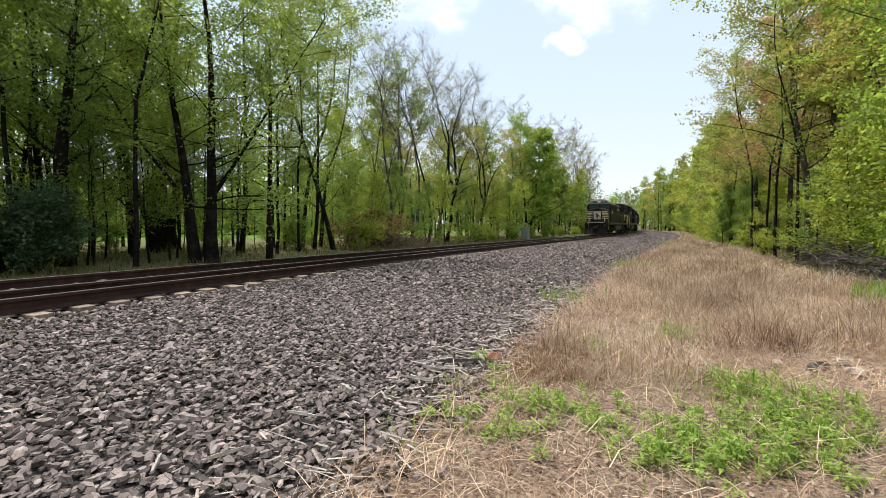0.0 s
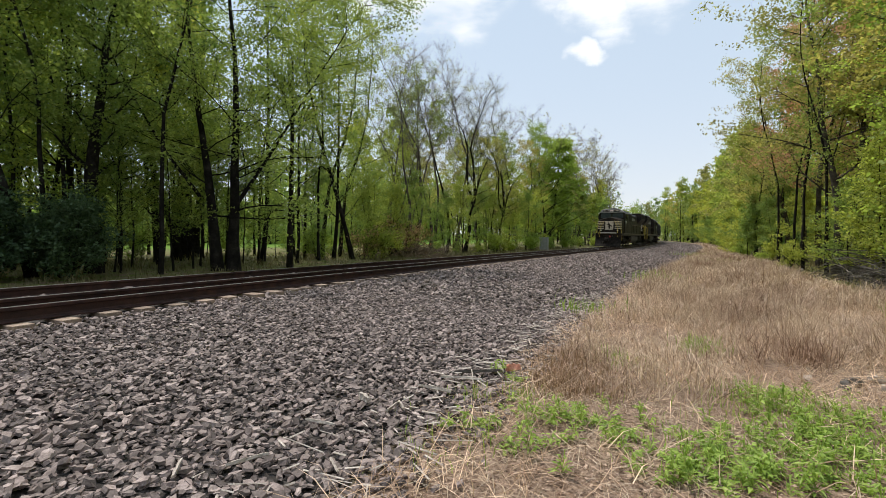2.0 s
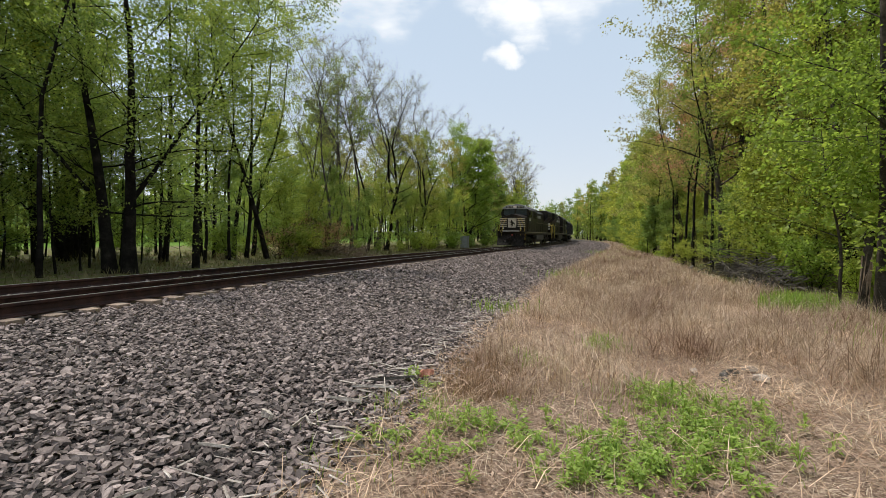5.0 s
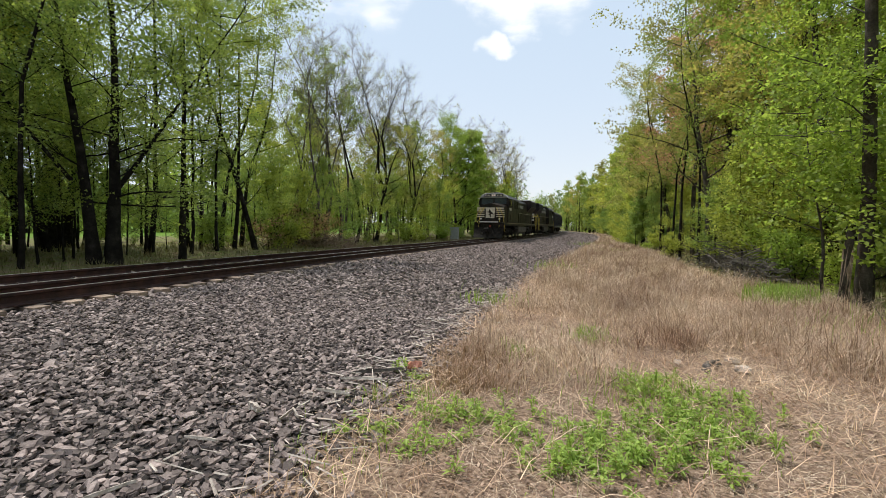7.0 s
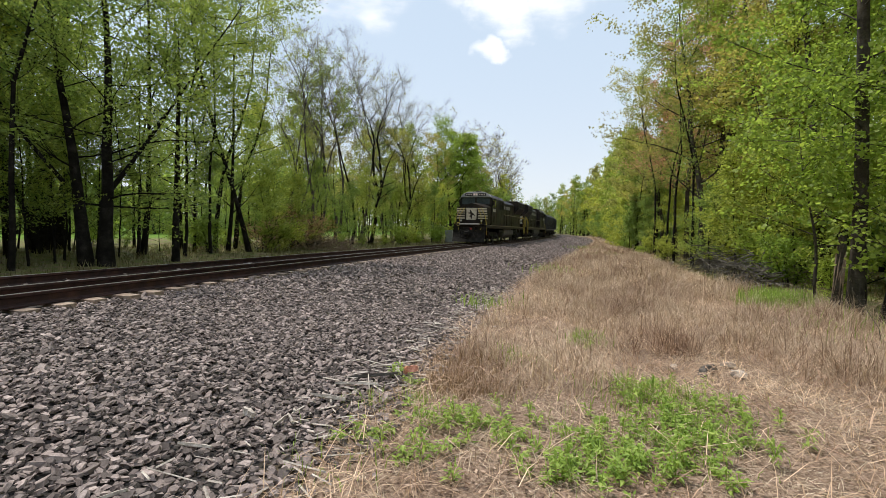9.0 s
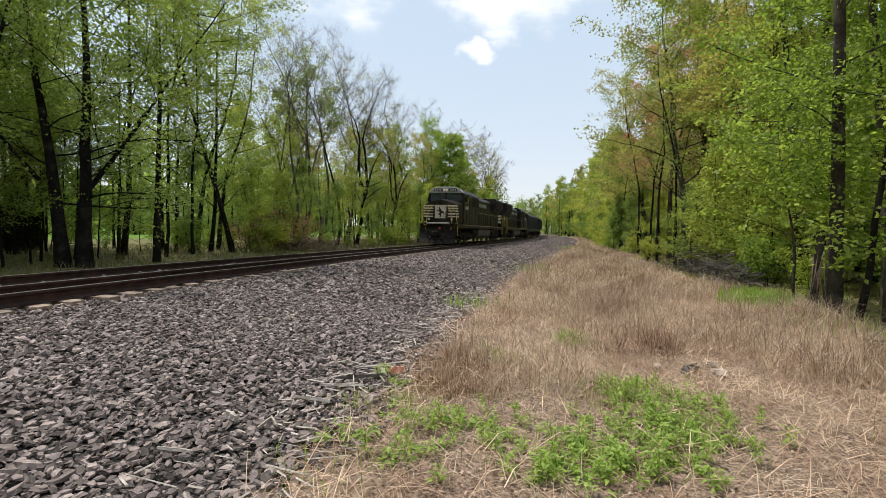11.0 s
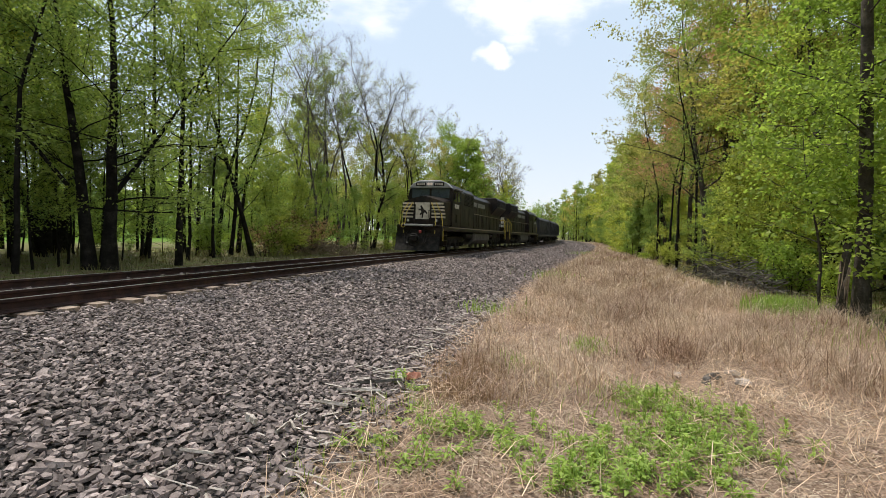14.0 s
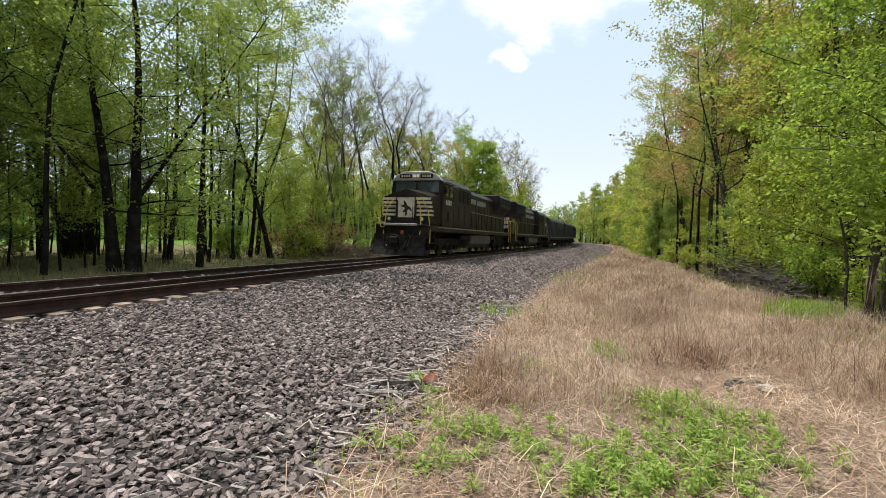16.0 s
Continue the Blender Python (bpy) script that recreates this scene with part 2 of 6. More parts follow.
def along(x, y):
    """s, off and rail height for arrays of places."""
    x, y = np.asarray(x, float), np.asarray(y, float)
    best = np.full(x.shape, 1e18)
    idx = np.zeros(x.shape, int)
    for i in range(0, len(S_AXIS), 4):
        d = (x - TX[i]) ** 2 + (y - TY[i]) ** 2
        m = d < best
        best[m], idx[m] = d[m], i
    h = _head[idx]
    dx, dy = x - TX[idx], y - TY[idx]
    ds = dx * np.sin(h) + dy * np.cos(h)
    return S_AXIS[idx] + ds, dx * np.cos(h) - dy * np.sin(h), np.interp(S_AXIS[idx] + ds, S_AXIS, TZ)


def toe(s):
    """Where the ballast ends on the near side."""
    return np.interp(s, [-40, -24, -18, 0, 20, 50, 120], [6.0, 6.6, 7.1, 8.0, 8.6, 9.3, 9.3])


def wood_edge(s):
    """Where the wood begins on the near side."""
    return np.interp(s, [-20, 5, 20, 40, 70], [15.3, 15.3, 14.4, 12.6, 12.0])


def ground_z(x, y):
    s, off, zt = along(x, y)
    t = toe(s)
    near = np.interp(off / t, [0.21, 0.25, 0.6, 1.0, 1.15], [-0.24, -0.285, -0.44, -0.60, -0.62])
    z = np.where(off > 0, near, np.interp(-off, [1.6, 2.0, 4.2, 7, 30], [-0.24, -0.26, -0.5, -0.45, -0.35]))
    z = z - 0.18 * np.clip((off - wood_edge(s) + 1.8) / 6.5, 0, 1)
    lump = np.interp(np.abs(off), [3, 9], [0.0, 1.0])
    z = z + lump * (0.035 * np.sin(x * 0.9 + 1.3 * np.sin(y * 0.37)) * np.cos(y * 0.8 + np.sin(x * 0.5)) + 0.02 * np.sin(x * 2.3 + y * 1.7))
    return zt + z


def gz(x, y):
    return float(ground_z(np.array([x]), np.array([y]))[0])

# ---- ground ----
def graded(stops):
    out = []
    for (a, b, step) in stops:
        out += list(np.arange(a, b, step))
    return np.array(out + [stops[-1][1]])


def build_ground():
    gx = np.concatenate([-graded([(0, 12, 0.35), (12, 40, 1.0), (40, 100, 4), (100, 400, 30), (400, 3000, 260)])[:0:-1],
                         graded([(0, 22, 0.35), (22, 80, 1.0), (80, 140, 4), (140, 400, 30), (400, 3000, 260)])])
    gy = np.concatenate([-graded([(0, 6, 0.35), (6, 60, 3), (60, 400, 40), (400, 3000, 260)])[:0:-1],
                         graded([(0, 40, 0.35), (40, 140, 1.2), (140, 400, 10), (400, 3000, 130)])])
    X, Y = np.meshgrid(gx, gy)
    Z = ground_z(X.ravel(), Y.ravel())
    nx, ny = len(gx), len(gy)
    v = list(zip(X.ravel().tolist(), Y.ravel().tolist(), Z.tolist()))
    f = [(j * nx + i, j * nx + i + 1, (j + 1) * nx + i + 1, (j + 1) * nx + i) for j in range(ny - 1) for i in range(nx - 1)]
    me = mesh_of("ground", v, f, M_GROUND, smooth=True)
    s, off, zt = along(X.ravel(), Y.ravel())
    t = toe(s)
    stone = np.where(off > 0, np.clip((t + 0.35 - off) / 0.7, 0, 1), np.clip((off + 4.6) / 1.2, 0, 1))
    straw = np.clip((off - t + 0.4) / 0.8, 0, 1) * np.clip((wood_edge(s) + 0.2 - off) / 1.6, 0, 1)
    lawn = np.clip((-off - 27) / 6.0, 0, 1)
    for key, val in (("stone", stone), ("straw", straw), ("lawn", lawn)):
        a = me.attributes.new(key, "FLOAT", "POINT")
        a.data.foreach_set("value", val.astype(np.float32))
    return tagged(new("ground", me), "uneven ground with crushed stone, dry straw and leaf litter", "ground", kind="structure")


def ground_material():
    m, n, l, b, out = mat_nodes("ground_cover")
    co = n.new("ShaderNodeTexCoord").outputs["Object"]
    fine = tex_noise(n, l, 34, 5, 0.65, co)
    mid = tex_noise(n, l, 2.2, 5, 0.6, co)
    vor = n.new("ShaderNodeTexVoronoi")
    vor.inputs["Scale"].default_value = 22
    l.new(co, vor.inputs["Vector"])
    # dark base and darker cell rims paint the shade in gaps between stones
    gap_shaded_gravel = mixc(n, l, 1.0, ramp(n, l, vor.outputs["Color"], [(0.0, (0.04, 0.035, 0.032)), (1.0, (0.15, 0.132, 0.122))]),
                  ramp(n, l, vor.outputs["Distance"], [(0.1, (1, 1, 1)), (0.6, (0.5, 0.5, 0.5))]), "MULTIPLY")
    straw = mixc(n, l, 1.0, ramp(n, l, fine.outputs["Fac"], [(0.30, (0.09, 0.06, 0.045)), (0.5, (0.28, 0.20, 0.15)), (0.70, (0.49, 0.38, 0.295))]),
                 ramp(n, l, mid.outputs["Fac"], [(0.3, (0.75, 0.7, 0.68)), (0.7, (1.1, 1.08, 1.05))]), "MULTIPLY")
    litter = mixc(n, l, ramp(n, l, mid.outputs["Fac"], [(0.42, (0, 0, 0)), (0.6, (1, 1, 1))]),
                  ramp(n, l, fine.outputs["Fac"], [(0.3, (0.09, 0.065, 0.04)), (0.7, (0.26, 0.20, 0.125))]),
                  ramp(n, l, fine.outputs["Fac"], [(0.3, (0.07, 0.09, 0.02)), (0.7, (0.18, 0.22, 0.05))]))
    a1, a2 = n.new("ShaderNodeAttribute"), n.new("ShaderNodeAttribute")
    a1.attribute_name, a2.attribute_name = "stone", "straw"

    def ragged(a):
        x = n.new("ShaderNodeMath")
        x.operation = "MULTIPLY_ADD"
        l.new(mid.outputs["Fac"], x.inputs[0])
        x.inputs[1].default_value = 1.2
        x.inputs[2].default_value = -0.6
        y = n.new("ShaderNodeMath")
        l.new(x.outputs[0], y.inputs[0])
        l.new(a.outputs["Fac"], y.inputs[1])
        return ramp(n, l, y.outputs[0], [(0.4, (0, 0, 0)), (0.6, (1, 1, 1))])
    a3 = n.new("ShaderNodeAttribute")
    a3.attribute_name = "lawn"
    grassy = ramp(n, l, fine.outputs["Fac"], [(0.3, (0.06, 0.12, 0.015)), (0.7, (0.16, 0.27, 0.035))])
    col = mixc(n, l, a3.outputs["Fac"], litter, grassy)
    col = mixc(n, l, ragged(a2), col, straw)
    col = mixc(n, l, ragged(a1), col, gap_shaded_gravel)
    l.new(col, b.inputs["Base Color"])
    b.inputs["Roughness"].default_value = 0.95
    b.inputs["Specular IOR Level"].default_value = 0.15
    bump(n, l, fine.outputs["Fac"], b, 0.8, 0.04)
    return m


M_GROUND = ground_material()
ground = build_ground()

# ---- track ----
RAIL = [(-0.076, -0.189), (0.076, -0.189), (0.076, -0.176), (0.02, -0.16), (0.009, -0.14), (0.009, -0.06), (0.034, -0.046), (0.037, -0.038), (0.037, -0.008),
        (0.030, -0.001), (0.018, 0.0), (-0.018, 0.0), (-0.030, -0.001), (-0.037, -0.008), (-0.037, -0.038), (-0.034, -0.046), (-0.009, -0.06), (-0.009, -0.14), (-0.02, -0.16), (-0.076, -0.176)]


def rail(off, s0, s1, dz=0.0, shiny=True, wob=0.0, label=""):
    k = len(RAIL)
    ss = list(np.arange(s0, 40, 1.0)) + list(np.arange(40, s1 + 0.1, 4.0))
    v, f, mi = [], [], []
    for j, s in enumerate(ss):
        o = off + wob * math.sin(s * 0.21) + wob * 0.6 * math.sin(s * 0.53 + 1)
        v += [tuple(trk(s, o + a, dz + z)) for a, z in RAIL]
        if j:
            for i in range(k):
                f.append(((j - 1) * k + i, j * k + i, j * k + (i + 1) % k, (j - 1) * k + (i + 1) % k))
                mi.append(1 if shiny and 9 <= i <= 11 else 0)
    f += [tuple(range(k)), tuple(range((len(ss) - 1) * k, len(ss) * k))[::-1]]
    mi += [0, 0]
    ob = new("rail", mesh_of("rail", v, f, [M_RUST, M_RAILTOP], mi))
    return tagged(ob, label, "rail", kind="structure")


rail(0.755, -60, 260, label="rust-brown steel running rail with polished head")
rail(-0.755, -60, 260, label="rust-brown steel running rail with polished head")
rail(1.55, -46, 118, -0.012, True, 0.02, "loose rusty spare rail lying along the tie ends")

tie_bed = tagged(new("tie_bed"), "row of weathered wooden railway ties under the rails", "ties", kind="structure")


def build_ties():
    me = None
    rnd = random.Random(3)
    for i in range(300):
        s = -40 + i * 0.53
        if me is None:
            bm = bmesh.new()
            box(bm, -1.45, 1.45, -0.115, 0.115, -0.18, 0, 0.012)
            me = bpy.data.meshes.new("tie")
            bm.to_mesh(me)
            bm.free()
            me.materials.append(M_TIE)
        ob = new("tie", me)
        ob.parent = tie_bed
        c = trk(s + rnd.uniform(-0.04, 0.04), 0.42 + rnd.uniform(-0.08, 0.10), -0.205 + rnd.uniform(-0.01, 0.008))
        ob.matrix_basis = Matrix.Translation(c) @ pose(0, 0, 0, 0, 0, -math.degrees(heading(s)) + rnd.uniform(-1.5, 1.5))


build_ties()

# ---- trees ----
def limb(v, f, pts, rad, seg):
    """A bent tapering tube through points, added to the lists."""
    base = len(v)
    for j, (p, r) in enumerate(zip(pts, rad)):
        d = (pts[min(j + 1, len(pts) - 1)] - pts[max(j - 1, 0)]).normalized()
        u = d.orthogonal().normalized()
        w = d.cross(u)
        for i in range(seg):
            a = i * 2 * math.pi / seg
            v.append(tuple(p + (u * math.cos(a) + w * math.sin(a)) * r))
        if j:
            o = base + (j - 1) * seg
            for i in range(seg):
                k = (i + 1) % seg
                f.append((o + i, o + k, o + seg + k, o + seg + i))


def grow(rnd, p, d, length, r, steps, wander, lift, taper=1.0):
    """A wandering line from p towards d."""
    pts, rad = [p.copy()], [r]
    for i in range(steps):
        d = (d + Vector((rnd.gauss(0, wander), rnd.gauss(0, wander), rnd.gauss(0, wander * 0.6) + lift))).normalized()
        p = p + d * (length / steps)
        pts.append(p.copy())
        rad.append(r * (0.12 + 0.88 * (1 - (i + 1) / steps) ** taper))
    return pts, rad


def unit_rows(a):
    return a / np.maximum(np.linalg.norm(a, axis=1), 1e-9)[:, None]


def leaf_sprays(rng, tips, leaves, leaf, crown, whole, per=9):
    """Leaves in flat, slightly drooping sprays round the twig ends."""
    k = max(leaves // per, 1)
    c = tips[rng.integers(0, len(tips), k)] + rng.normal(0, 0.16, (k, 3)) * crown
    up = unit_rows(rng.normal(0, 0.33, (k, 3)) + np.array([0, 0, 1.0]))
    c, up = np.repeat(c, per, 0), np.repeat(up, per, 0)
    n = len(c)
    a = rng.uniform(0, 2 * np.pi, n)
    side = unit_rows(np.cross(up, np.array([0.31, 0.95, 0.02])))
    fwd = np.cross(up, side)
    out = side * np.cos(a)[:, None] + fwd * np.sin(a)[:, None]
    r = (rng.uniform(0, 1, n) ** 0.6 * rng.uniform(0.22, 0.5, n) * crown)[:, None]
    p = c + out * r + up * rng.normal(0, 0.045, (n, 1)) * crown - np.array([0, 0, 0.35]) * r * r
    nrm = unit_rows(up * 0.8 + rng.normal(0, 0.75, (n, 3)))
    u = unit_rows(out + rng.normal(0, 0.55, (n, 3)) - np.array([0, 0, 0.25]))
    w = unit_rows(np.cross(nrm, u))
    size = (leaf * rng.uniform(0.6, 1.3, n))[:, None]
    wide = size * rng.uniform(0.38, 0.56, (n, 1))
    if whole:
        P = np.stack([p, p + u * size * 0.45 + w * wide, p + u * size * 1.15, p + u * size * 0.42 - w * wide], 1)
        F = [(4 * i, 4 * i + 1, 4 * i + 2, 4 * i + 3) for i in range(n)]
    else:
        P = np.stack([p, p + u * size + w * wide, p + u * size * 0.85 - w * wide], 1)
        F = [(3 * i, 3 * i + 1, 3 * i + 2) for i in range(n)]
    return P.reshape(-1, 3).tolist(), F


def fine_twigs(rng, tips, ways, count, length, thick):
    """Needle-thin three-sided twigs that leave the branch ends."""
    pick = rng.integers(0, len(tips), count)
    p = tips[pick] + rng.normal(0, 0.05, (count, 3))
    d = unit_rows(unit_rows(ways[pick]) + rng.normal(0, 0.55, (count, 3)) + np.array([0, 0, 0.25]))
    u = unit_rows(np.cross(d, rng.normal(0, 1, (count, 3))))
    w = np.cross(d, u)
    ln = (length * rng.uniform(0.4, 1.3, count))[:, None]
    P = np.stack([p + u * thick, p - u * thick * 0.5 + w * thick * 0.87, p - u * thick * 0.5 - w * thick * 0.87, p + d * ln], 1)
    F = [q for i in range(count) for q in ((4 * i, 4 * i + 1, 4 * i + 3), (4 * i + 1, 4 * i + 2, 4 * i + 3), (4 * i + 2, 4 * i, 4 * i + 3))]
    return P.reshape(-1, 3).tolist(), F


def tree(name, label, seed, height, trunk_r, stems=1, spread=0.5, first=0.3, boughs=14, leaves=4000, leaf=0.15, leaf_mat=None, bark=None,
         twigs=5, fork=0.0, crown=1.0, category="tree", bend=0.07, sides=(7, 3, 3), arm=0.42, whole=False, leans=None, fuzz=0, rise=(0.25, 0.9), taper=1.25, lift=0.05, top=0.75, twig_steps=2):
    """A tree in two parts: trunk with limbs, and a crown of many single leaves."""
    rnd = random.Random(seed)
    rng = np.random.default_rng(seed)
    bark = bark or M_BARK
    v, f, tips, ways = [], [], [], []
    count = len(leans) if leans else stems
    for st in range(count):
        a = st * 2.4 + rnd.uniform(0, 1)
        z0, part_of, thick = -0.25, 1.0 if st == 0 else rnd.uniform(0.75, 0.95), 1.0 if st == 0 else 0.75
        if leans:
            lx, ly, z0, part_of, thick, fx, fy = leans[st]
            lean = Vector((lx, ly, 0))
            base = Vector((fx, fy, 0))
        else:
            lean = Vector((math.cos(a), math.sin(a), 0)) * (fork if stems > 1 else rnd.uniform(0, 0.05))
            base = Vector((math.cos(a), math.sin(a), 0)) * (trunk_r * 0.9 if stems > 1 else 0)
        hh = height * part_of
        pts, rad = grow(rnd, base + Vector((0, 0, z0)), Vector((0, 0, 1)) + lean, hh, trunk_r * thick, 11, bend, 0.06, taper)
        if z0 < 0:
            rad[0] *= 1.2
        limb(v, f, pts, rad, sides[0])
        for b in range(boughs):
            t = first + (1 - first) * ((b + rnd.random()) / boughs) ** 0.9
            i = min(int(t * 11), 10)
            q = pts[i].lerp(pts[i + 1], t * 11 - i)
            ang = b * 2.399 + rnd.uniform(-0.5, 0.5)
            ln = hh * spread * (1.05 - t * top) * rnd.uniform(0.6, 1.15) * 0.62
            d = Vector((math.cos(ang), math.sin(ang), rnd.uniform(*rise)))
            bp, br = grow(rnd, q, d.normalized(), ln, max(rad[i] * arm, 0.018), 5, 0.16, lift)
            limb(v, f, bp, br, sides[1])
            for k in range(twigs):
                j = rnd.randint(1, 4)
                q2 = bp[j].lerp(bp[j + 1], rnd.random())
                d2 = (bp[j + 1] - bp[j]).normalized() + Vector((rnd.gauss(0, 0.6), rnd.gauss(0, 0.6), rnd.gauss(0.15, 0.4)))
                tp, tr = grow(rnd, q2, d2.normalized(), ln * rnd.uniform(0.25, 0.5), max(br[j] * 0.5, 0.008), twig_steps, 0.2, 0.03)
                limb(v, f, tp, tr, sides[2])
                tips += tp[1:]
                ways += [tp[-1] - tp[0]] * twig_steps
            tips += bp[2:]
            ways += [bp[5] - bp[3]] * 4
    tips, ways = np.array([tuple(q) for q in tips]), np.array([tuple(q) for q in ways])
    if fuzz:
        P, F = fine_twigs(rng, tips, ways, fuzz, height * 0.05, 0.0045)
        o = len(v)
        v += P
        f += [tuple(o + i for i in q) for q in F]
    root = tagged(new(name), label, category)
    ob = new("trunk", mesh_of("trunk", v, f, bark, smooth=True))
    ob.parent = root
    if leaves:
        P, F = leaf_sprays(rng, tips, leaves, leaf, crown, whole)
        ob = new("crown", mesh_of("crown", P, F, leaf_mat))
        ob.parent = root
    return root


KINDS = {}


def kind_of_tree(key, near, far, *args, **kw):
    """Registers a kind in a fine and a coarse version; the first one planted is the model of the rest."""
    KINDS[key] = dict(args=args, kw=kw, near=near, far=far, fine=None, coarse=None)


def plant(key, x, y, scale=1.0, turn=0.0, far=False, lean=0.0, swing=0.0):
    k = KINDS[key]
    slot = "coarse" if far else "fine"
    m = pose(x, y, gz(x, y), lean, swing, turn)
    if k[slot] is None:
        kw = dict(k["kw"])
        kw["leaves"], kw["leaf"] = k["far"] if far else k["near"]
        if far:
            kw["twigs"] = max(kw.get("twigs", 5) // 2, 2)
            kw["boughs"] = max(kw["boughs"] * 2 // 3, 6)
            kw["sides"] = (5, 3, 3)
            kw["twig_steps"] = 1
            kw["crown"] = kw.get("crown", 1.0) * 1.35
        k[slot] = tree(*k["args"], **kw)
        k[slot].matrix_basis = m
        ob = k[slot]
    else:
        ob = copy_thing(k[slot], m)
    ob.scale = (scale, scale, scale)
    return ob


kind_of_tree("mid", (7500, 0.095), (2800, 0.27), "tree", "tall slender tree in fresh mid-green spring leaf", 11, 16.0, 0.13, spread=0.44, first=0.10, boughs=24, leaf_mat=M_LEAF_MID)
kind_of_tree("lime", (6500, 0.14), (2800, 0.28), "tree", "slender tree with sparse lime-green young leaves", 12, 15.0, 0.12, spread=0.45, first=0.12, boughs=24, leaf_mat=M_LEAF_LIME, bend=0.1)
kind_of_tree("pale", (6500, 0.14), (2800, 0.28), "tree", "slender tree with pale olive-green opening leaves", 52, 15.0, 0.13, spread=0.5, first=0.25, boughs=22, leaf_mat=M_LEAF_OLIVE, bend=0.1)
kind_of_tree("tall", (7500, 0.095), (2400, 0.24), "tree", "tall forest tree with a thin yellow-green crown", 22, 18.0, 0.15, spread=0.42, first=0.30, boughs=24, leaf_mat=M_LEAF_LIME, top=0.6)
kind_of_tree("bright", (22000, 0.088), (9000, 0.28), "tree", "dense cone-crowned tree in bright green full leaf", 13, 13.5, 0.17, whole=True, spread=0.72, first=0.05, boughs=44, rise=(0.25, 0.8), leaf_mat=M_LEAF_BRIGHT, top=0.8)
kind_of_tree("bare", (900, 0.08), (500, 0.16), "tree", "almost bare grey-brown tree with a haze of fine twigs", 14, 16.0, 0.13, arm=0.3, spread=0.40, first=0.4, boughs=18, twigs=9, leaf_mat=M_LEAF_OLIVE, bark=M_BARK_TWIG, stems=2, fork=0.07, bend=0.13, fuzz=1500, rise=(0.5, 1.3), top=0.55)
kind_of_tree("bare_wide", (900, 0.075), (400, 0.14), "tree", "almost bare grey-brown tree with spreading limbs", 54, 16.0, 0.14, arm=0.32, spread=0.46, first=0.45, boughs=18, twigs=10, leaf_mat=M_LEAF_OLIVE, bark=M_BARK_TWIG, bend=0.12, fuzz=2200, rise=(0.4, 1.2), top=0.5)
kind_of_tree("tuft", (6000, 0.13), (2600, 0.2), "tree", "bare-stemmed tree with a round green leafy top", 55, 14.0, 0.14, spread=0.5, first=0.62, boughs=16, twigs=6, leaf_mat=M_LEAF_MID, bend=0.10, rise=(0.1, 0.8), top=0.5)
kind_of_tree("crooked", (1100, 0.10), (500, 0.2), "tree", "leaning dark-limbed tree with few leaves", 24, 16.0, 0.20, spread=0.45, first=0.35, boughs=14, twigs=9, leaf_mat=M_LEAF_OLIVE, bend=0.17, fuzz=1200, rise=(0.5, 1.2),
             leans=[(0.16, 0.03, -0.25, 0.55, 1.0, 0, 0), (-0.22, 0.0, 4.6, 0.6, 0.6, 0.7, 0.12), (0.30, 0.05, 4.2, 0.66, 0.7, 0.62, 0.1)], top=0.5)
kind_of_tree("olive", (13000, 0.13), (3200, 0.26), "tree", "tall tree with olive-brown opening leaves", 15, 17.5, 0.2, bark=M_BARK_BROWN, spread=0.5, first=0.22, boughs=28, leaf_mat=M_LEAF_OLIVE, top=0.55)
kind_of_tree("red", (12000, 0.14), (3400, 0.24), "tree", "tall tree with reddish spring buds", 16, 18.5, 0.2, bark=M_BARK_BROWN, spread=0.42, first=0.25, boughs=26, twigs=7, leaf_mat=M_LEAF_RED, fuzz=1500, top=0.5)
kind_of_tree("pole", (3200, 0.09), (700, 0.24), "tree", "thin dark forest tree with a sparse crown", 17, 15.0, 0.085, spread=0.3, first=0.3, boughs=14, leaf_mat=M_LEAF_MID)
kind_of_tree("edge", (6500, 0.13), (2800, 0.26), "tree", "low-branched woodland-edge tree in yellow-green leaf", 25, 9.0, 0.09, spread=0.7, first=0.06, boughs=20, leaf_mat=M_LEAF_LIME)
kind_of_tree("edge_green", (6500, 0.13), (2800, 0.26), "tree", "low-branched woodland-edge tree in mid-green leaf", 57, 9.0, 0.09, spread=0.65, first=0.08, boughs=20, leaf_mat=M_LEAF_MID, bend=0.12)
kind_of_tree("sapling", (3400, 0.10), (1500, 0.22), "tree", "young understory tree in mid-green leaf", 26, 8.0, 0.06, spread=0.75, first=0.12, boughs=16, leaf_mat=M_LEAF_MID)
kind_of_tree("shrub", (2400, 0.11), (1100, 0.2), "shrub", "bushy undergrowth shrub in lime-green leaf", 18, 3.2, 0.03, stems=4, fork=0.5, spread=0.8, first=0.1, boughs=7, leaf_mat=M_LEAF_LIME, category="shrub", crown=0.7)
kind_of_tree("shrub2", (2400, 0.11), (1100, 0.2), "shrub", "bushy undergrowth shrub in bright green leaf", 19, 2.8, 0.03, stems=4, fork=0.5, spread=0.8, first=0.1, boughs=7, leaf_mat=M_LEAF_BRIGHT, category="shrub", crown=0.7)
kind_of_tree("shrub3", (1800, 0.11), (1100, 0.2), "shrub", "twiggy dark-stemmed shrub in thin green leaf", 38, 3.0, 0.03, stems=4, fork=0.55, spread=0.8, first=0.1, boughs=8, leaf_mat=M_LEAF_MID, category="shrub", crown=0.7)
kind_of_tree("brushwood", (1300, 0.08), (400, 0.2), "shrub", "tangled red-brown brush beside the track", 28, 3.0, 0.025, stems=5, fork=0.6, spread=0.9, first=0.1, boughs=9, leaf_mat=M_LEAF_RED, category="shrub", crown=0.7, fuzz=500)
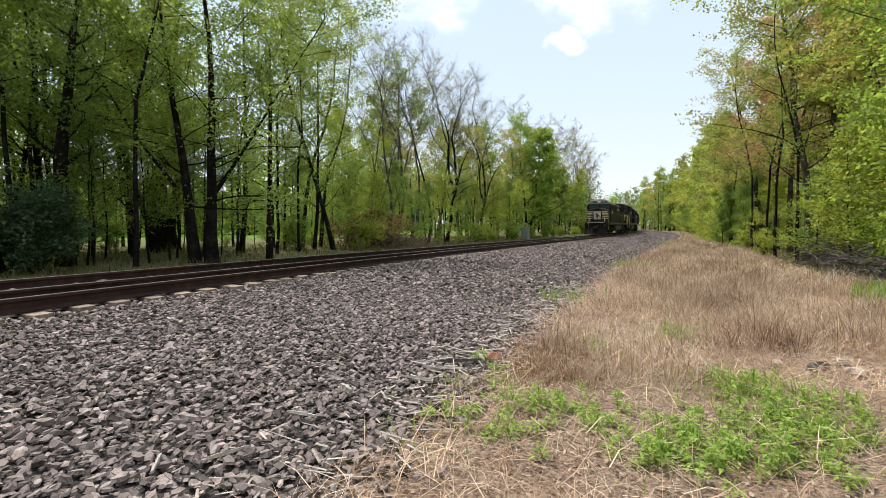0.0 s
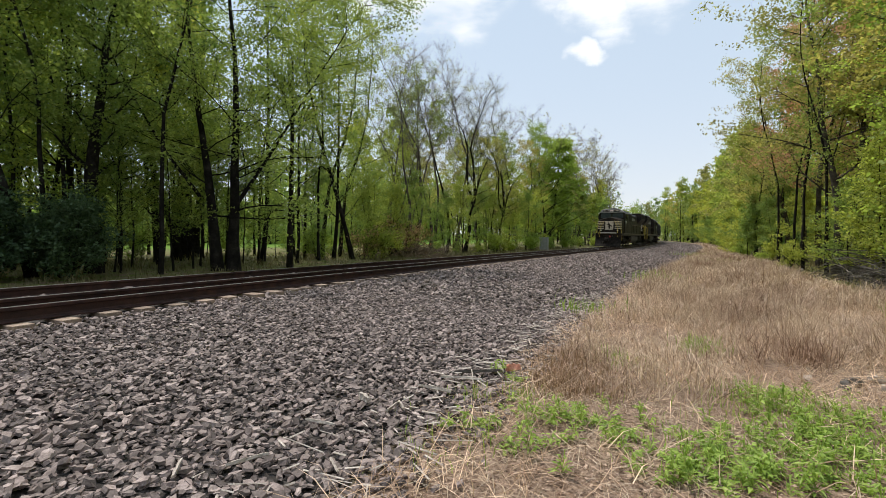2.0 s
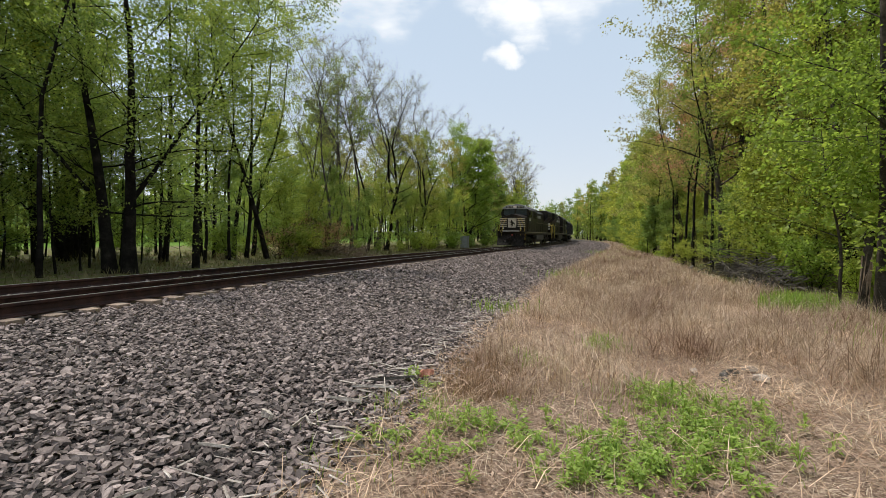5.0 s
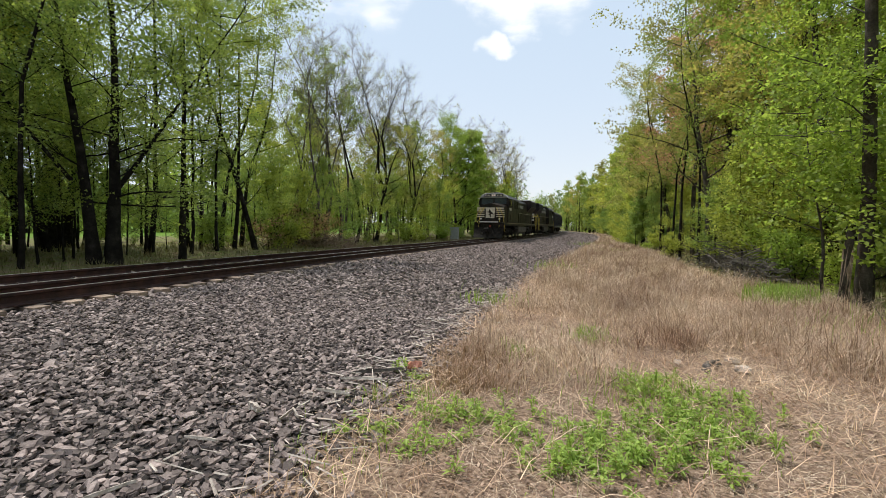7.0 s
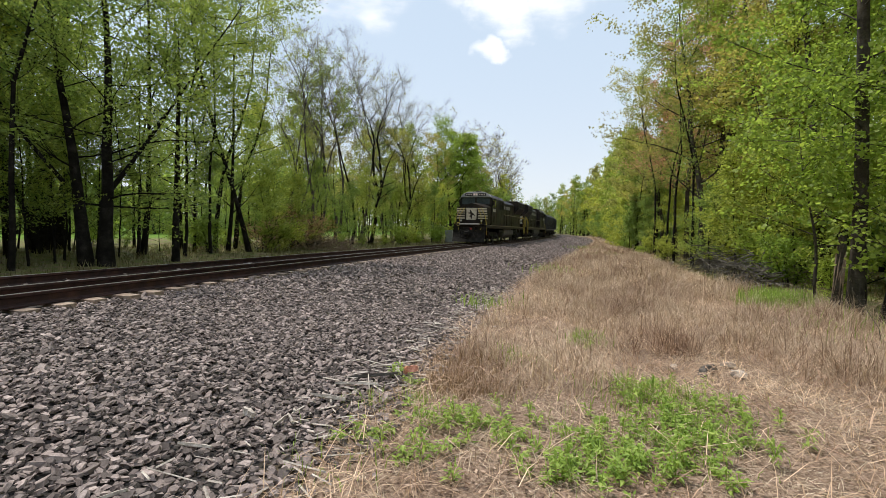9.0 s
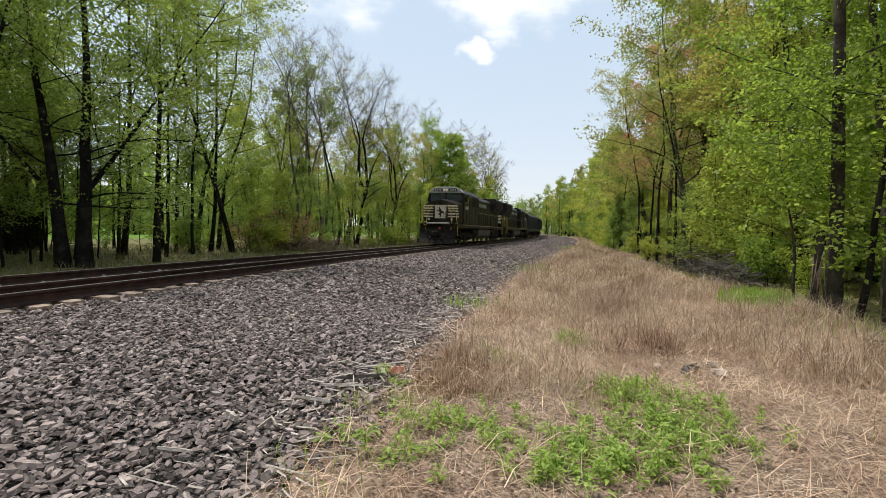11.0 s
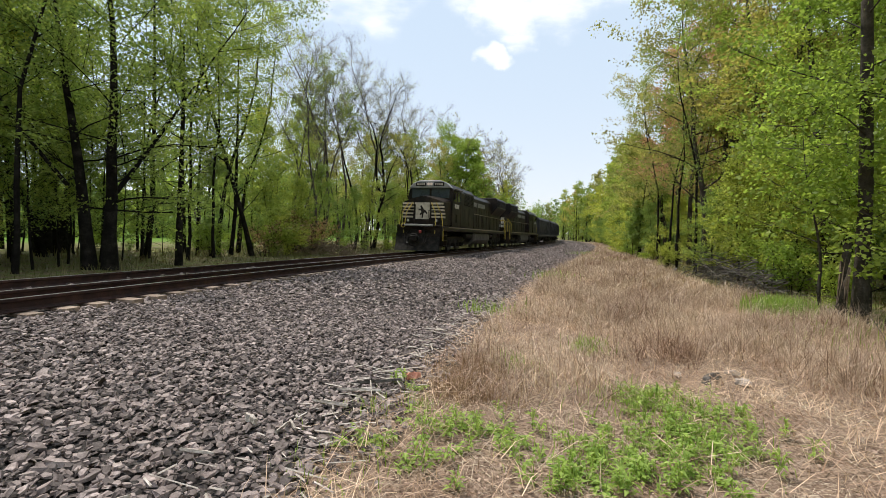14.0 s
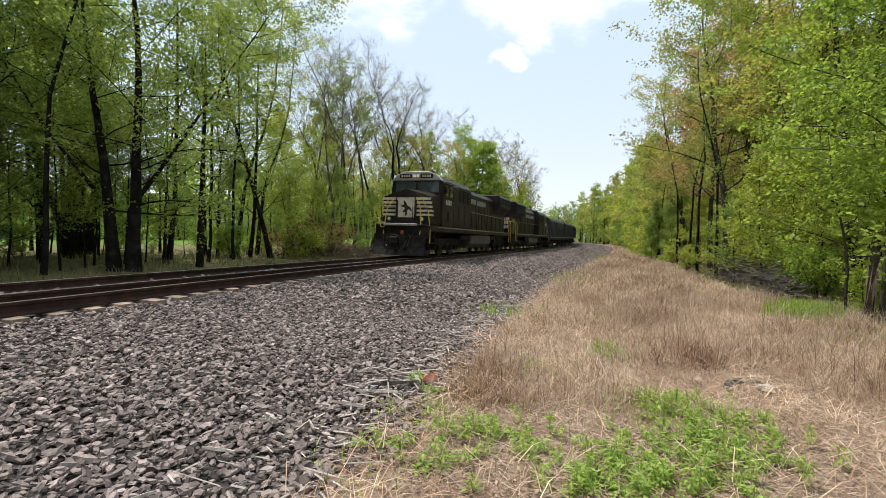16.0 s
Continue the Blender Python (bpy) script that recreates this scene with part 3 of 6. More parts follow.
kind_of_tree("evergreen", (22000, 0.10), (3000, 0.24), "evergreen_bush", "dense dark evergreen bush beside the track", 29, 3.4, 0.06, stems=4, fork=0.4, spread=1.15, first=0.05, boughs=18, twigs=7, leaf_mat=M_LEAF_DARK, category="bush", crown=0.8, top=0.6)
kind_of_tree("great", (58000, 0.092), (4000, 0.30), "tree", "large spreading double-trunked tree in fresh green leaf", 31, 15.5, 0.27, arm=0.22, spread=0.56, first=0.13, boughs=30, twigs=8, leaf_mat=M_LEAF_MID, bend=0.05, taper=1.9, rise=(-0.15, 0.8), lift=0.02, top=0.45,
             leans=[(-0.12, -0.06, -0.25, 0.95, 0.85, -0.24, -0.12), (0.04, 0.02, -0.25, 1.0, 0.92, 0.24, 0.12), (0.55, 0.27, 2.6, 0.72, 0.32, 0.36, 0.18), (-0.7, -0.35, 2.8, 0.6, 0.26, -0.78, -0.39)])
kind_of_tree("stout", (9000, 0.09), (2000, 0.30), "tree", "thick-trunked old forest tree", 33, 17.0, 0.50, spread=0.45, first=0.35, boughs=22, leaf_mat=M_LEAF_MID, taper=0.9)
kind_of_tree("snag", (500, 0.1), (300, 0.2), "tree", "dead straight pole of a tree with level stub branches", 58, 9.5, 0.15, spread=0.24, first=0.22, boughs=26, twigs=2, arm=0.22, leaf_mat=M_LEAF_MID, bend=0.012, rise=(-0.1, 0.2), lift=0.0, top=0.4, taper=0.8)
kind_of_tree("maple", (24000, 0.08), (3600, 0.26), "tree", "tall straight-trunked maple in bright green leaf", 35, 17.5, 0.16, whole=True, bark=M_BARK_BROWN, spread=0.36, first=0.24, bend=0.018, arm=0.2, boughs=30, leaf_mat=M_LEAF_BRIGHT, rise=(0.0, 0.6), taper=0.8, top=0.55)
kind_of_tree("young_maple", (3200, 0.10), (1500, 0.2), "tree", "young maple with broad fresh green leaves", 59, 5.2, 0.05, whole=True, bark=M_BARK_BROWN, spread=0.7, first=0.3, bend=0.09, boughs=16, leaf_mat=M_LEAF_BRIGHT, rise=(-0.05, 0.5), top=0.4)


def plant_off(key, s, off, scale=1.0, far=False, rnd=random, lean=0.0, swing=0.0, turn=None):
    p = trk(s, off)
    return plant(key, p.x, p.y, scale, rnd.uniform(0, 360) if turn is None else turn, far, lean, swing)


# trees that stand out along the far side of the line: kind, s, off, scale
FAR_NEAR_END = (("tall", -14.1, -8.5, 1.0), ("pole", -13.5, -9, 1.05), ("pole", -12.7, -9.5, 1.0), ("stout", -12.4, -8.6, 0.55), ("evergreen", -13.9, -7.2, 0.70), ("evergreen", -15.6, -8.0, 0.72),
                ("stout", -3.9, -16.5, 0.95), ("stout", -2.7, -17, 0.6), ("pole", -11.5, -6.6, 1.05), ("pole", -3.6, -8, 1.0), ("pole", -1.4, -8.5, 1.0), ("tall", 1.2, -8.2, 1.0),
                ("mid", 1.5, -10, 1.0), ("mid", 0.6, -12.4, 1.1), ("tall", 1.6, -11, 1.0), ("tall", 4.0, -11.6, 0.95), ("mid", -3.5, -10.5, 1.1), ("mid", -11.5, -12, 1.1), ("tall", -12.5, -13.5, 1.1), ("mid", -15, -11, 1.1))
FAR_BARE = (("bare", 7.6, -9.5, 0.88), ("bare", 8.6, -9.0, 0.94), ("bare_wide", 11.9, -10.5, 1.05), ("bare", 13.6, -12.2, 1.10), ("bare", 16.4, -11.5, 1.08), ("tuft", 16.3, -10.0, 1.04), ("bare_wide", 21.6, -12.0, 1.15),
            ("crooked", 18.9, -9.5, 1.08), ("bare_wide", 25.9, -10.5, 1.20), ("bare", 29, -13, 1.22), ("bare", 32.4, -12, 1.26), ("crooked", 25.6, -9.2, 0.92), ("bare_wide", 36.4, -11, 1.22), ("bare", 43.3, -12, 1.22), ("bare", 52.6, -13, 1.18),
            ("bare_wide", 71.6, -10, 1.28), ("bare", 82, -10.5, 1.35), ("bare_wide", 91.1, -11, 1.42), ("bare", 106, -10.5, 1.36), ("bare_wide", 119.4, -10, 1.36), ("bare", 64, -11, 1.22), ("bare_wide", 60, -11, 1.15), ("bare", 77, -9.6, 1.2), ("bare_wide", 67, -9.4, 1.15), ("bare", 86, -9.2, 1.25))
FAR_LEAFY = (("bright", 42.9, -9.2, 1.22), ("pale", 58, -9.8, 0.95), ("pale", 66, -10, 0.85), ("lime", 76, -9.8, 0.85), ("bright", 46.5, -10.0, 1.12), ("edge_green", 48, -8.4, 1.0), ("lime", 8.4, -10.4, 0.55), ("edge", 3.7, -8.8, 0.62), ("edge", 5.3, -8.4, 0.55), ("edge_green", 9.2, -9.0, 0.72), ("pale", 18.3, -13, 0.72),
             ("edge_green", 13.3, -8.4, 0.58), ("edge", 17.3, -8.8, 0.74), ("edge_green", 20.3, -8.5, 0.70), ("pale", 26.3, -10, 0.80), ("lime", 33.6, -11, 0.95), ("pale", 39.5, -11, 0.95), ("edge", 23.6, -8.6, 0.72),
             ("edge", 27.5, -8.5, 0.78), ("edge_green", 32.2, -8.3, 0.76), ("edge", 36.5, -8.6, 0.8), ("edge_green", 57.9, -8.2, 1.05), ("edge", 65, -8.4, 1.0), ("edge_green", 72.1, -8, 1.0), ("lime", 12.5, -12.5, 0.7), ("pale", 22.5, -12, 0.75), ("lime", 30, -12, 0.85), ("lime", 6.8, -12.8, 0.62), ("lime", 10.2, -14.2, 0.75), ("mid", 15.2, -15, 0.8), ("lime", 20, -15.5, 0.85), ("lime", 25, -14, 0.85))
FAR_BRUSH = (("brushwood", 5.9, -7.7, 1.0), ("brushwood", 7.0, -8.3, 1.15), ("brushwood", 4.9, -8.6, 1.0), ("brushwood", 8.2, -7.9, 0.8), ("brushwood", 1.8, -8.0, 0.8), ("shrub", 2.6, -7.9, 0.9), ("shrub", 3.6, -7.6, 0.8), ("edge_green", -0.4, -9.6, 0.6))
# along the near side: kind, s, off, scale, lean, swing
NEAR_SIDE = (("maple", -9.0, 15.75, 1.0, 0, 0), ("maple", 0.2, 18.8, 1.05, 0, -7), ("pole", -10.6, 15.45, 0.85, 0, 3), ("maple", -10.5, 19.5, 1.05, 0, 0), ("maple", -6.0, 18.6, 1.0, 0, 0), ("maple", -4.5, 20.5, 1.1, 0, 0),
             ("young_maple", -8.3, 15.2, 1.0, 0, 0), ("young_maple", -10.3, 16.1, 1.0, 0, 0), ("young_maple", -7.0, 16.9, 1.1, 0, 0), ("maple", -13.0, 18.8, 1.0, 0, 0))
NEAR_CROWNS = (("olive", 11.2, 16.8, 1.15), ("olive", 13.8, 18.2, 1.2), ("olive", 17.5, 18.8, 1.15), ("red", 27.5, 17.6, 1.14), ("red", 21.0, 17.6, 1.10), ("red", 24, 19.8, 1.18), ("olive", 6.5, 19.4, 1.15), ("maple", 11.9, 20.4, 1.25),
               ("maple", 3.5, 20.0, 1.2), ("shrub2", -2.0, 17.0, 0.8), ("shrub2", 0.8, 17.2, 0.9), ("shrub", 3.4, 17.4, 0.9), ("shrub2", -7.3, 16.2, 0.5), ("maple", 7.5, 21.5, 1.2), ("edge_green", 4.6, 15.9, 0.5), ("edge", 2.8, 16.6, 0.64), ("edge", 1.9, 17.4, 0.66), ("edge", -0.9, 17.6, 0.55), ("edge", 7.4, 17.6, 0.6), ("pole", 9.0, 16.0, 1.1), ("pole", 13.0, 15.6, 1.1), ("pole", 16.0, 15.4, 1.1), ("pole", 20.5, 15.2, 1.1),
               ("edge", 14.0, 17.4, 0.6), ("edge", -3.2, 18.4, 0.6), ("edge_green", -5.0, 19.5, 0.65), ("edge", 21, 16.4, 0.6), ("edge_green", 28, 15.0, 0.6), ("pale", 34, 14.6, 0.9), ("edge", 5.5, 18.2, 0.85), ("edge", 0.6, 19.6, 0.9), ("olive", 33, 17, 1.05))
NEAR_FAR = (("pale", 40.9, 15, 0.87), ("lime", 47, 14.6, 0.97), ("pale", 54, 14.4, 1.06), ("lime", 61, 14.5, 1.15), ("lime", 67.2, 14.5, 1.21), ("pale", 74, 14.8, 1.25), ("lime", 82, 14.4, 1.29), ("lime", 91, 14, 1.33), ("pale", 101.4, 14, 1.38),
            ("lime", 111, 14, 1.40), ("lime", 121, 14, 1.44), ("pale", 130.3, 14, 1.45), ("lime", 140, 14, 1.38), ("lime", 152, 13.5, 1.38), ("pale", 165, 13.5, 1.38), ("lime", 180, 13, 1.38))


def forests():
    rnd = random.Random(21)
    plant_off("great", -9.2, -6.2, 1.0, False, rnd, turn=0.0)
    plant_off("snag", -5.9, -6.2, 1.0, False, rnd)
    for key, s, off, scale in FAR_NEAR_END + FAR_BARE + FAR_LEAFY + FAR_BRUSH:
        plant_off(key, s, off, scale, s > 45, rnd, turn=0.0 if key == "crooked" else None)
    for key, s, off, scale, lean, swing in NEAR_SIDE:
        plant_off(key, s, off, scale, False, rnd, lean, swing)
    for key, s, off, scale in NEAR_CROWNS + NEAR_FAR:
        plant_off(key, s, off, scale, s > 45, rnd)
    # understory of the far wood
    for i in range(8):
        plant_off("sapling", -13 + 13 * (i + rnd.random()) / 12, -rnd.uniform(7.6, 9.4), rnd.uniform(0.6, 0.95), False, rnd)
    for i in range(40):
        s = rnd.uniform(-21, 7)
        plant_off("sapling", s, -rnd.uniform(8.5, 22), rnd.uniform(0.45, 1.05), False, rnd)
    for i in range(34):
        plant_off(rnd.choice(("shrub3", "shrub2", "shrub3")), rnd.uniform(-21, 9), -rnd.uniform(9, 24), rnd.uniform(0.35, 0.8), False, rnd)
    # the wood on the far side of the line
    for i in range(30):
        s = rnd.uniform(-24, -1)
        off = -rnd.choice((rnd.uniform(10, 18), rnd.uniform(13, 22), rnd.uniform(20, 32)))
        plant_off(rnd.choice(("mid", "tall", "lime", "pole", "pole", "pole", "mid")), s, off, rnd.uniform(0.85, 1.2), off < -20, rnd)
    for i in range(44):
        s = rnd.uniform(-22, 2)
        plant_off("pole", s, -rnd.uniform(9, 26), rnd.uniform(0.8, 1.2), True, rnd)
    for i in range(36):
        s = rnd.uniform(10, 120)
        off = -rnd.uniform(13, 26)
        plant_off(rnd.choice(("lime", "bare", "pale", "mid", "lime", "bare")), s, off, rnd.uniform(0.75, 1.0), True, rnd)
    for i in range(30):
        s = 9 + 100 * (i + rnd.random()) / 30
        plant_off(rnd.choice(("shrub", "shrub2", "shrub3")), s, -rnd.uniform(6.6, 8.4), rnd.uniform(0.4, 0.85), s > 25, rnd)
    # the wood on the near side
    for i in range(26):
        s = 34 + 190 * ((i + rnd.random()) / 26) ** 1.15
        off = float(wood_edge(s)) + rnd.uniform(2.6, 7)
        plant_off(rnd.choice(("lime", "mid", "lime", "pale", "mid")), s, off, rnd.uniform(1.0, 1.25), True, rnd)
    for i in range(34):
        s = rnd.uniform(-10, 110)
        plant_off(rnd.choice(("olive", "lime", "mid", "bright")), s, rnd.uniform(22, 32), rnd.uniform(1.0, 1.3), True, rnd)
    for i in range(36):
        s = 30 + 110 * (i + rnd.random()) / 36
        plant_off(rnd.choice(("edge", "edge_green")), s, float(wood_edge(s)) + rnd.uniform(0.6, 2.2), rnd.uniform(0.45, 0.85), True, rnd)
    for i in range(28):
        s = rnd.uniform(11, 110)
        plant_off(rnd.choice(("shrub", "shrub2", "shrub")), s, float(wood_edge(s)) + rnd.uniform(0.2, 1.6), rnd.uniform(0.35, 0.75), s > 22, rnd)


forests()


def distant_woods():
    """The deep of the woods on both sides and round the bend, one mass of stems and leaves."""
    rnd = np.random.default_rng(8)
    v, f, mi = [], [], []
    spots = [(rnd.uniform(-70, 150), -rnd.uniform(46, 80)) for _ in range(150)] + [(rnd.uniform(-60, 150), rnd.uniform(30, 60)) for _ in range(110)]
    spots += [(rnd.uniform(130, 260), rnd.uniform(11, 50) * rnd.choice((-1, 1))) for _ in range(190)]
    spots += [(rnd.uniform(-110, -40), rnd.uniform(-40, 40)) for _ in range(70)]
    low = [(rnd.uniform(-60, 60), -rnd.uniform(44, 52)) for _ in range(130)] + [(rnd.uniform(-20, 110), rnd.uniform(19, 30)) for _ in range(90)]
    for s, off in spots + low:
        p = trk(s, off)
        g = gz(p.x, p.y)
        h, w = rnd.uniform(14, 20), rnd.uniform(2.2, 3.8)
        if off < -40 and s < 40:
            h = rnd.uniform(6.2, 8.5)
        if (s, off) in low:
            h, w = rnd.uniform(3.0, 5.0), rnd.uniform(1.6, 2.6)
        limb(v, f, [Vector((p.x, p.y, g - 0.2)), Vector((p.x + rnd.normal(0, 0.3), p.y, g + h * 0.5)), Vector((p.x, p.y + rnd.normal(0, 0.4), g + h * 0.9))], [0.2, 0.14, 0.04], 4)
        mi += [0] * (len(f) - len(mi))
        n = 260 if h < 6 else 300 if s < 110 else 420
        q = rnd.normal(0, 1, (n, 3))
        q /= np.linalg.norm(q, axis=1)[:, None]
        q *= rnd.uniform(0.35, 1.0, (n, 1)) ** 0.5 * (1 + 0.25 * np.sin(q[:, :1] * 5 + s))
        kind = int(rnd.choice((1, 2, 2, 3)))
        for a in q:
            c = Vector((p.x + a[0] * w, p.y + a[1] * w, g + h * 0.5 + a[2] * h * 0.5))
            u = Vector(rnd.normal(0, 1, 3)).normalized()
            t = u.orthogonal().normalized()
            L = rnd.uniform(0.5, 1.0) if h > 6 else rnd.uniform(0.25, 0.5)
            k = len(v)
            v += [tuple(c), tuple(c + u * L + t * L * 0.45), tuple(c + u * L * 0.8 - t * L * 0.45)]
            f.append((k, k + 1, k + 2))
            mi.append(kind if h > 6 else 1)
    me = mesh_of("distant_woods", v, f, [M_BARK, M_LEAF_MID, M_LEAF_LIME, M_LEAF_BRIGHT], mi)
    return tagged(new("distant_woods", me), "deep spring woodland in fresh green leaf", "woods", kind="stuff")


distant_woods()

# ---- crushed stone, straw and weeds ----
def noise2(x, y, scale, seed=0.0):
    """Smooth patches between 0 and 1 over the plan."""
    a = np.sin(x * scale * 1.7 + 1.3 * np.sin(y * scale * 1.1 + seed)) + np.sin(y * scale * 2.1 + 1.7 * np.sin(x * scale * 0.9 + seed * 2.0)) + 0.7 * np.sin((x + y) * scale * 3.3 + seed)
    return np.clip(0.5 + a / 5.0, 0, 1)


def trk_many(s, off):
    h = np.interp(s, S_AXIS, _head)
    return np.interp(s, S_AXIS, TX) + off * np.cos(h), np.interp(s, S_AXIS, TY) - off * np.sin(h)


def trk_off(x, y):
    return along(x, y)[1]


_ring = np.arange(5) * 2 * np.pi / 5
LUMP_V = np.concatenate([np.stack([np.cos(_ring), np.sin(_ring), np.full(5, -0.9)], 1), np.stack([0.80 * np.cos(_ring + 0.2), 0.80 * np.sin(_ring + 0.2), np.full(5, 0.7)], 1)])
LUMP_T = np.array([(i, (i + 1) % 5, 5 + (i + 1) % 5) for i in range(5)] + [(i, 5 + (i + 1) % 5, 5 + i) for i in range(5)] + [(5, 6, 7), (5, 7, 8), (5, 8, 9)])


def stones(name, label, bands, seed, mat):
    """Broken stones as angular lumps, each turned and tilted by chance; bands: s0, s1, off0, off1, spacing, size."""
    rnd = np.random.default_rng(seed)
    vs = []
    for s0, s1, o0, o1, gap, size in bands:
        S, O = np.meshgrid(np.arange(s0, s1, gap), np.arange(o0, o1, gap))
        S = S.ravel() + rnd.uniform(-0.5, 0.5, S.size) * gap
        O = O.ravel() + rnd.uniform(-0.5, 0.5, O.size) * gap
        keep = O < toe(S) + 0.25 + rnd.normal(0, 0.16, S.size)
        S, O = S[keep], O[keep]
        n = len(S)
        x, y = trk_many(S, O)
        z = ground_z(x, y)
        dims = size * rnd.lognormal(0, 0.24, (n, 1)) * np.stack([rnd.uniform(0.58, 0.95, n), rnd.uniform(0.38, 0.6, n), rnd.uniform(0.13, 0.27, n)], 1)
        c = LUMP_V[None] * (1 + rnd.uniform(-0.34, 0.22, (n, 10, 3))) + rnd.normal(0, 0.06, (n, 10, 3))
        c = c * dims[:, None]
        a, b, t = rnd.uniform(0, 2 * np.pi, n), rnd.normal(0, 0.36, n), rnd.normal(0, 0.36, n)
        ca, sa_, cb, sb, ct, st = np.cos(a), np.sin(a), np.cos(b), np.sin(b), np.cos(t), np.sin(t)
        X, Y, Z = c[..., 0], c[..., 1], c[..., 2]
        Y, Z = Y * cb[:, None] - Z * sb[:, None], Y * sb[:, None] + Z * cb[:, None]
        X, Z = X * ct[:, None] + Z * st[:, None], -X * st[:, None] + Z * ct[:, None]
        X, Y = X * ca[:, None] - Y * sa_[:, None], X * sa_[:, None] + Y * ca[:, None]
        lift = min(size, 0.09) * rnd.uniform(-0.1, 0.85, n)
        vs.append(np.stack([X + x[:, None], Y + y[:, None], Z + (z + lift)[:, None]], -1).reshape(-1, 3))
    v = np.concatenate(vs)
    n = len(v) // 10
    f = (LUMP_T[None] + 10 * np.arange(n)[:, None, None]).reshape(-1, 3)
    me = bpy.data.meshes.new(name)
    me.from_pydata(v.tolist(), [], f.tolist())
    me.materials.append(mat)
    return tagged(new(name, me), label, "ballast", kind="stuff")


M_STONE = surface("crushed_grey_stone", [(0.125, 0.096, 0.086), (0.225, 0.178, 0.162), (0.365, 0.297, 0.274)], 9, 70, 0.8, relief=0.5, dist=0.006, island=0.6, spec=0.3)
stones("ballast_stones", "loose angular grey crushed stone sloping from the track",
       ((-23.6, -13, 1.70, 7.6, 0.050, 0.050), (-13, 0, 1.76, 4.6, 0.096, 0.076), (-13, 0, 4.6, 8.6, 0.086, 0.062), (0, 22, 2.0, 5, 0.145, 0.095), (0, 22, 5, 9.4, 0.145, 0.09), (22, 50, 2.3, 9.6, 0.26, 0.11),
        (50, 110, 2.4, 9.5, 0.42, 0.14), (-22, 0, -2.2, 0.7, 0.13, 0.10), (-24, 4, 0.76, 1.4, 0.10, 0.07), (0, 20, -2.0, 0.6, 0.22, 0.09), (20, 50, -0.6, 0.6, 0.3, 0.09)), 5, M_STONE)


def blades(name, label, category, x, y, height, width, lean, mat, seed, z=None, droop=0.5, aim=None, simple=False, rise=1.0):
    """Single blades standing at x, y, each bent over a little."""
    rnd = np.random.default_rng(seed)
    n = len(x)
    z = ground_z(x, y) - 0.01 if z is None else z
    a = rnd.uniform(0, 2 * np.pi, n) if aim is None else aim + rnd.normal(0, 0.7, n)
    h = height * rnd.uniform(0.55, 1.25, n)
    w = width * rnd.uniform(0.6, 1.3, n)
    t = lean * np.abs(rnd.normal(0.6, 0.5, n))
    dx, dy = np.cos(a), np.sin(a)
    b = rnd.uniform(0, np.pi, n)
    wx, wy = np.cos(b) * w, np.sin(b) * w
    m1, m2 = h * 0.55 * rise, h * 0.55 * t * (0.45 + 0.4 * (1 - rise))
    top_z, top_d = h * rise * np.clip(1 - droop * t * t, 0.05, 1), h * t
    P = np.zeros((n, 5, 3))
    P[:, 0] = np.stack([x - wx, y - wy, z], 1)
    P[:, 1] = np.stack([x + wx, y + wy, z], 1)
    P[:, 2] = np.stack([x + dx * m2 + wx * 0.8, y + dy * m2 + wy * 0.8, z + m1], 1)
    P[:, 3] = np.stack([x + dx * m2 - wx * 0.8, y + dy * m2 - wy * 0.8, z + m1], 1)
    P[:, 4] = np.stack([x + dx * top_d, y + dy * top_d, z + top_z], 1)
    if simple:
        P = P[:, [0, 1, 4]]
        k = (3 * np.arange(n)).tolist()
        f = [(i, i + 1, i + 2) for i in k]
    else:
        k = (5 * np.arange(n)).tolist()
        f = [(i, i + 1, i + 2, i + 3) for i in k] + [(i + 3, i + 2, i + 4) for i in k]
    me = bpy.data.meshes.new(name)
    me.from_pydata(P.reshape(-1, 3).tolist(), [], f)
    me.materials.append(mat)
    return tagged(new(name, me), label, category, kind="stuff")


M_STRAW = leafy("dry_straw", (0.24, 0.145, 0.10), (0.85, 0.67, 0.55), 0.25, 0.6, 0.6)
M_STRAW_PALE = leafy("pale_straw", (0.34, 0.24, 0.17), (0.82, 0.665, 0.545), 0.2, 0.6, 1.3)
M_WEED = leafy("weed_leaf", (0.19, 0.29, 0.05), (0.46, 0.58, 0.14), 0.45, 0.45)
M_ROUGH = leafy("rough_grass_blade", (0.10, 0.115, 0.035), (0.30, 0.26, 0.14), 0.3, 0.6, 0.7)
M_RUSSET = leafy("russet_weed", (0.20, 0.105, 0.06), (0.52, 0.34, 0.22), 0.25, 0.7)
M_LITTER = leafy("fallen_leaf", (0.16, 0.09, 0.065), (0.60, 0.43, 0.33), 0.1, 0.7)
M_CHIP = surface("bleached_wood", [(0.30, 0.25, 0.215), (0.52, 0.45, 0.39), (0.74, 0.67, 0.60)], 8, 60, 0.8, relief=0.5, dist=0.004, island=0.2)


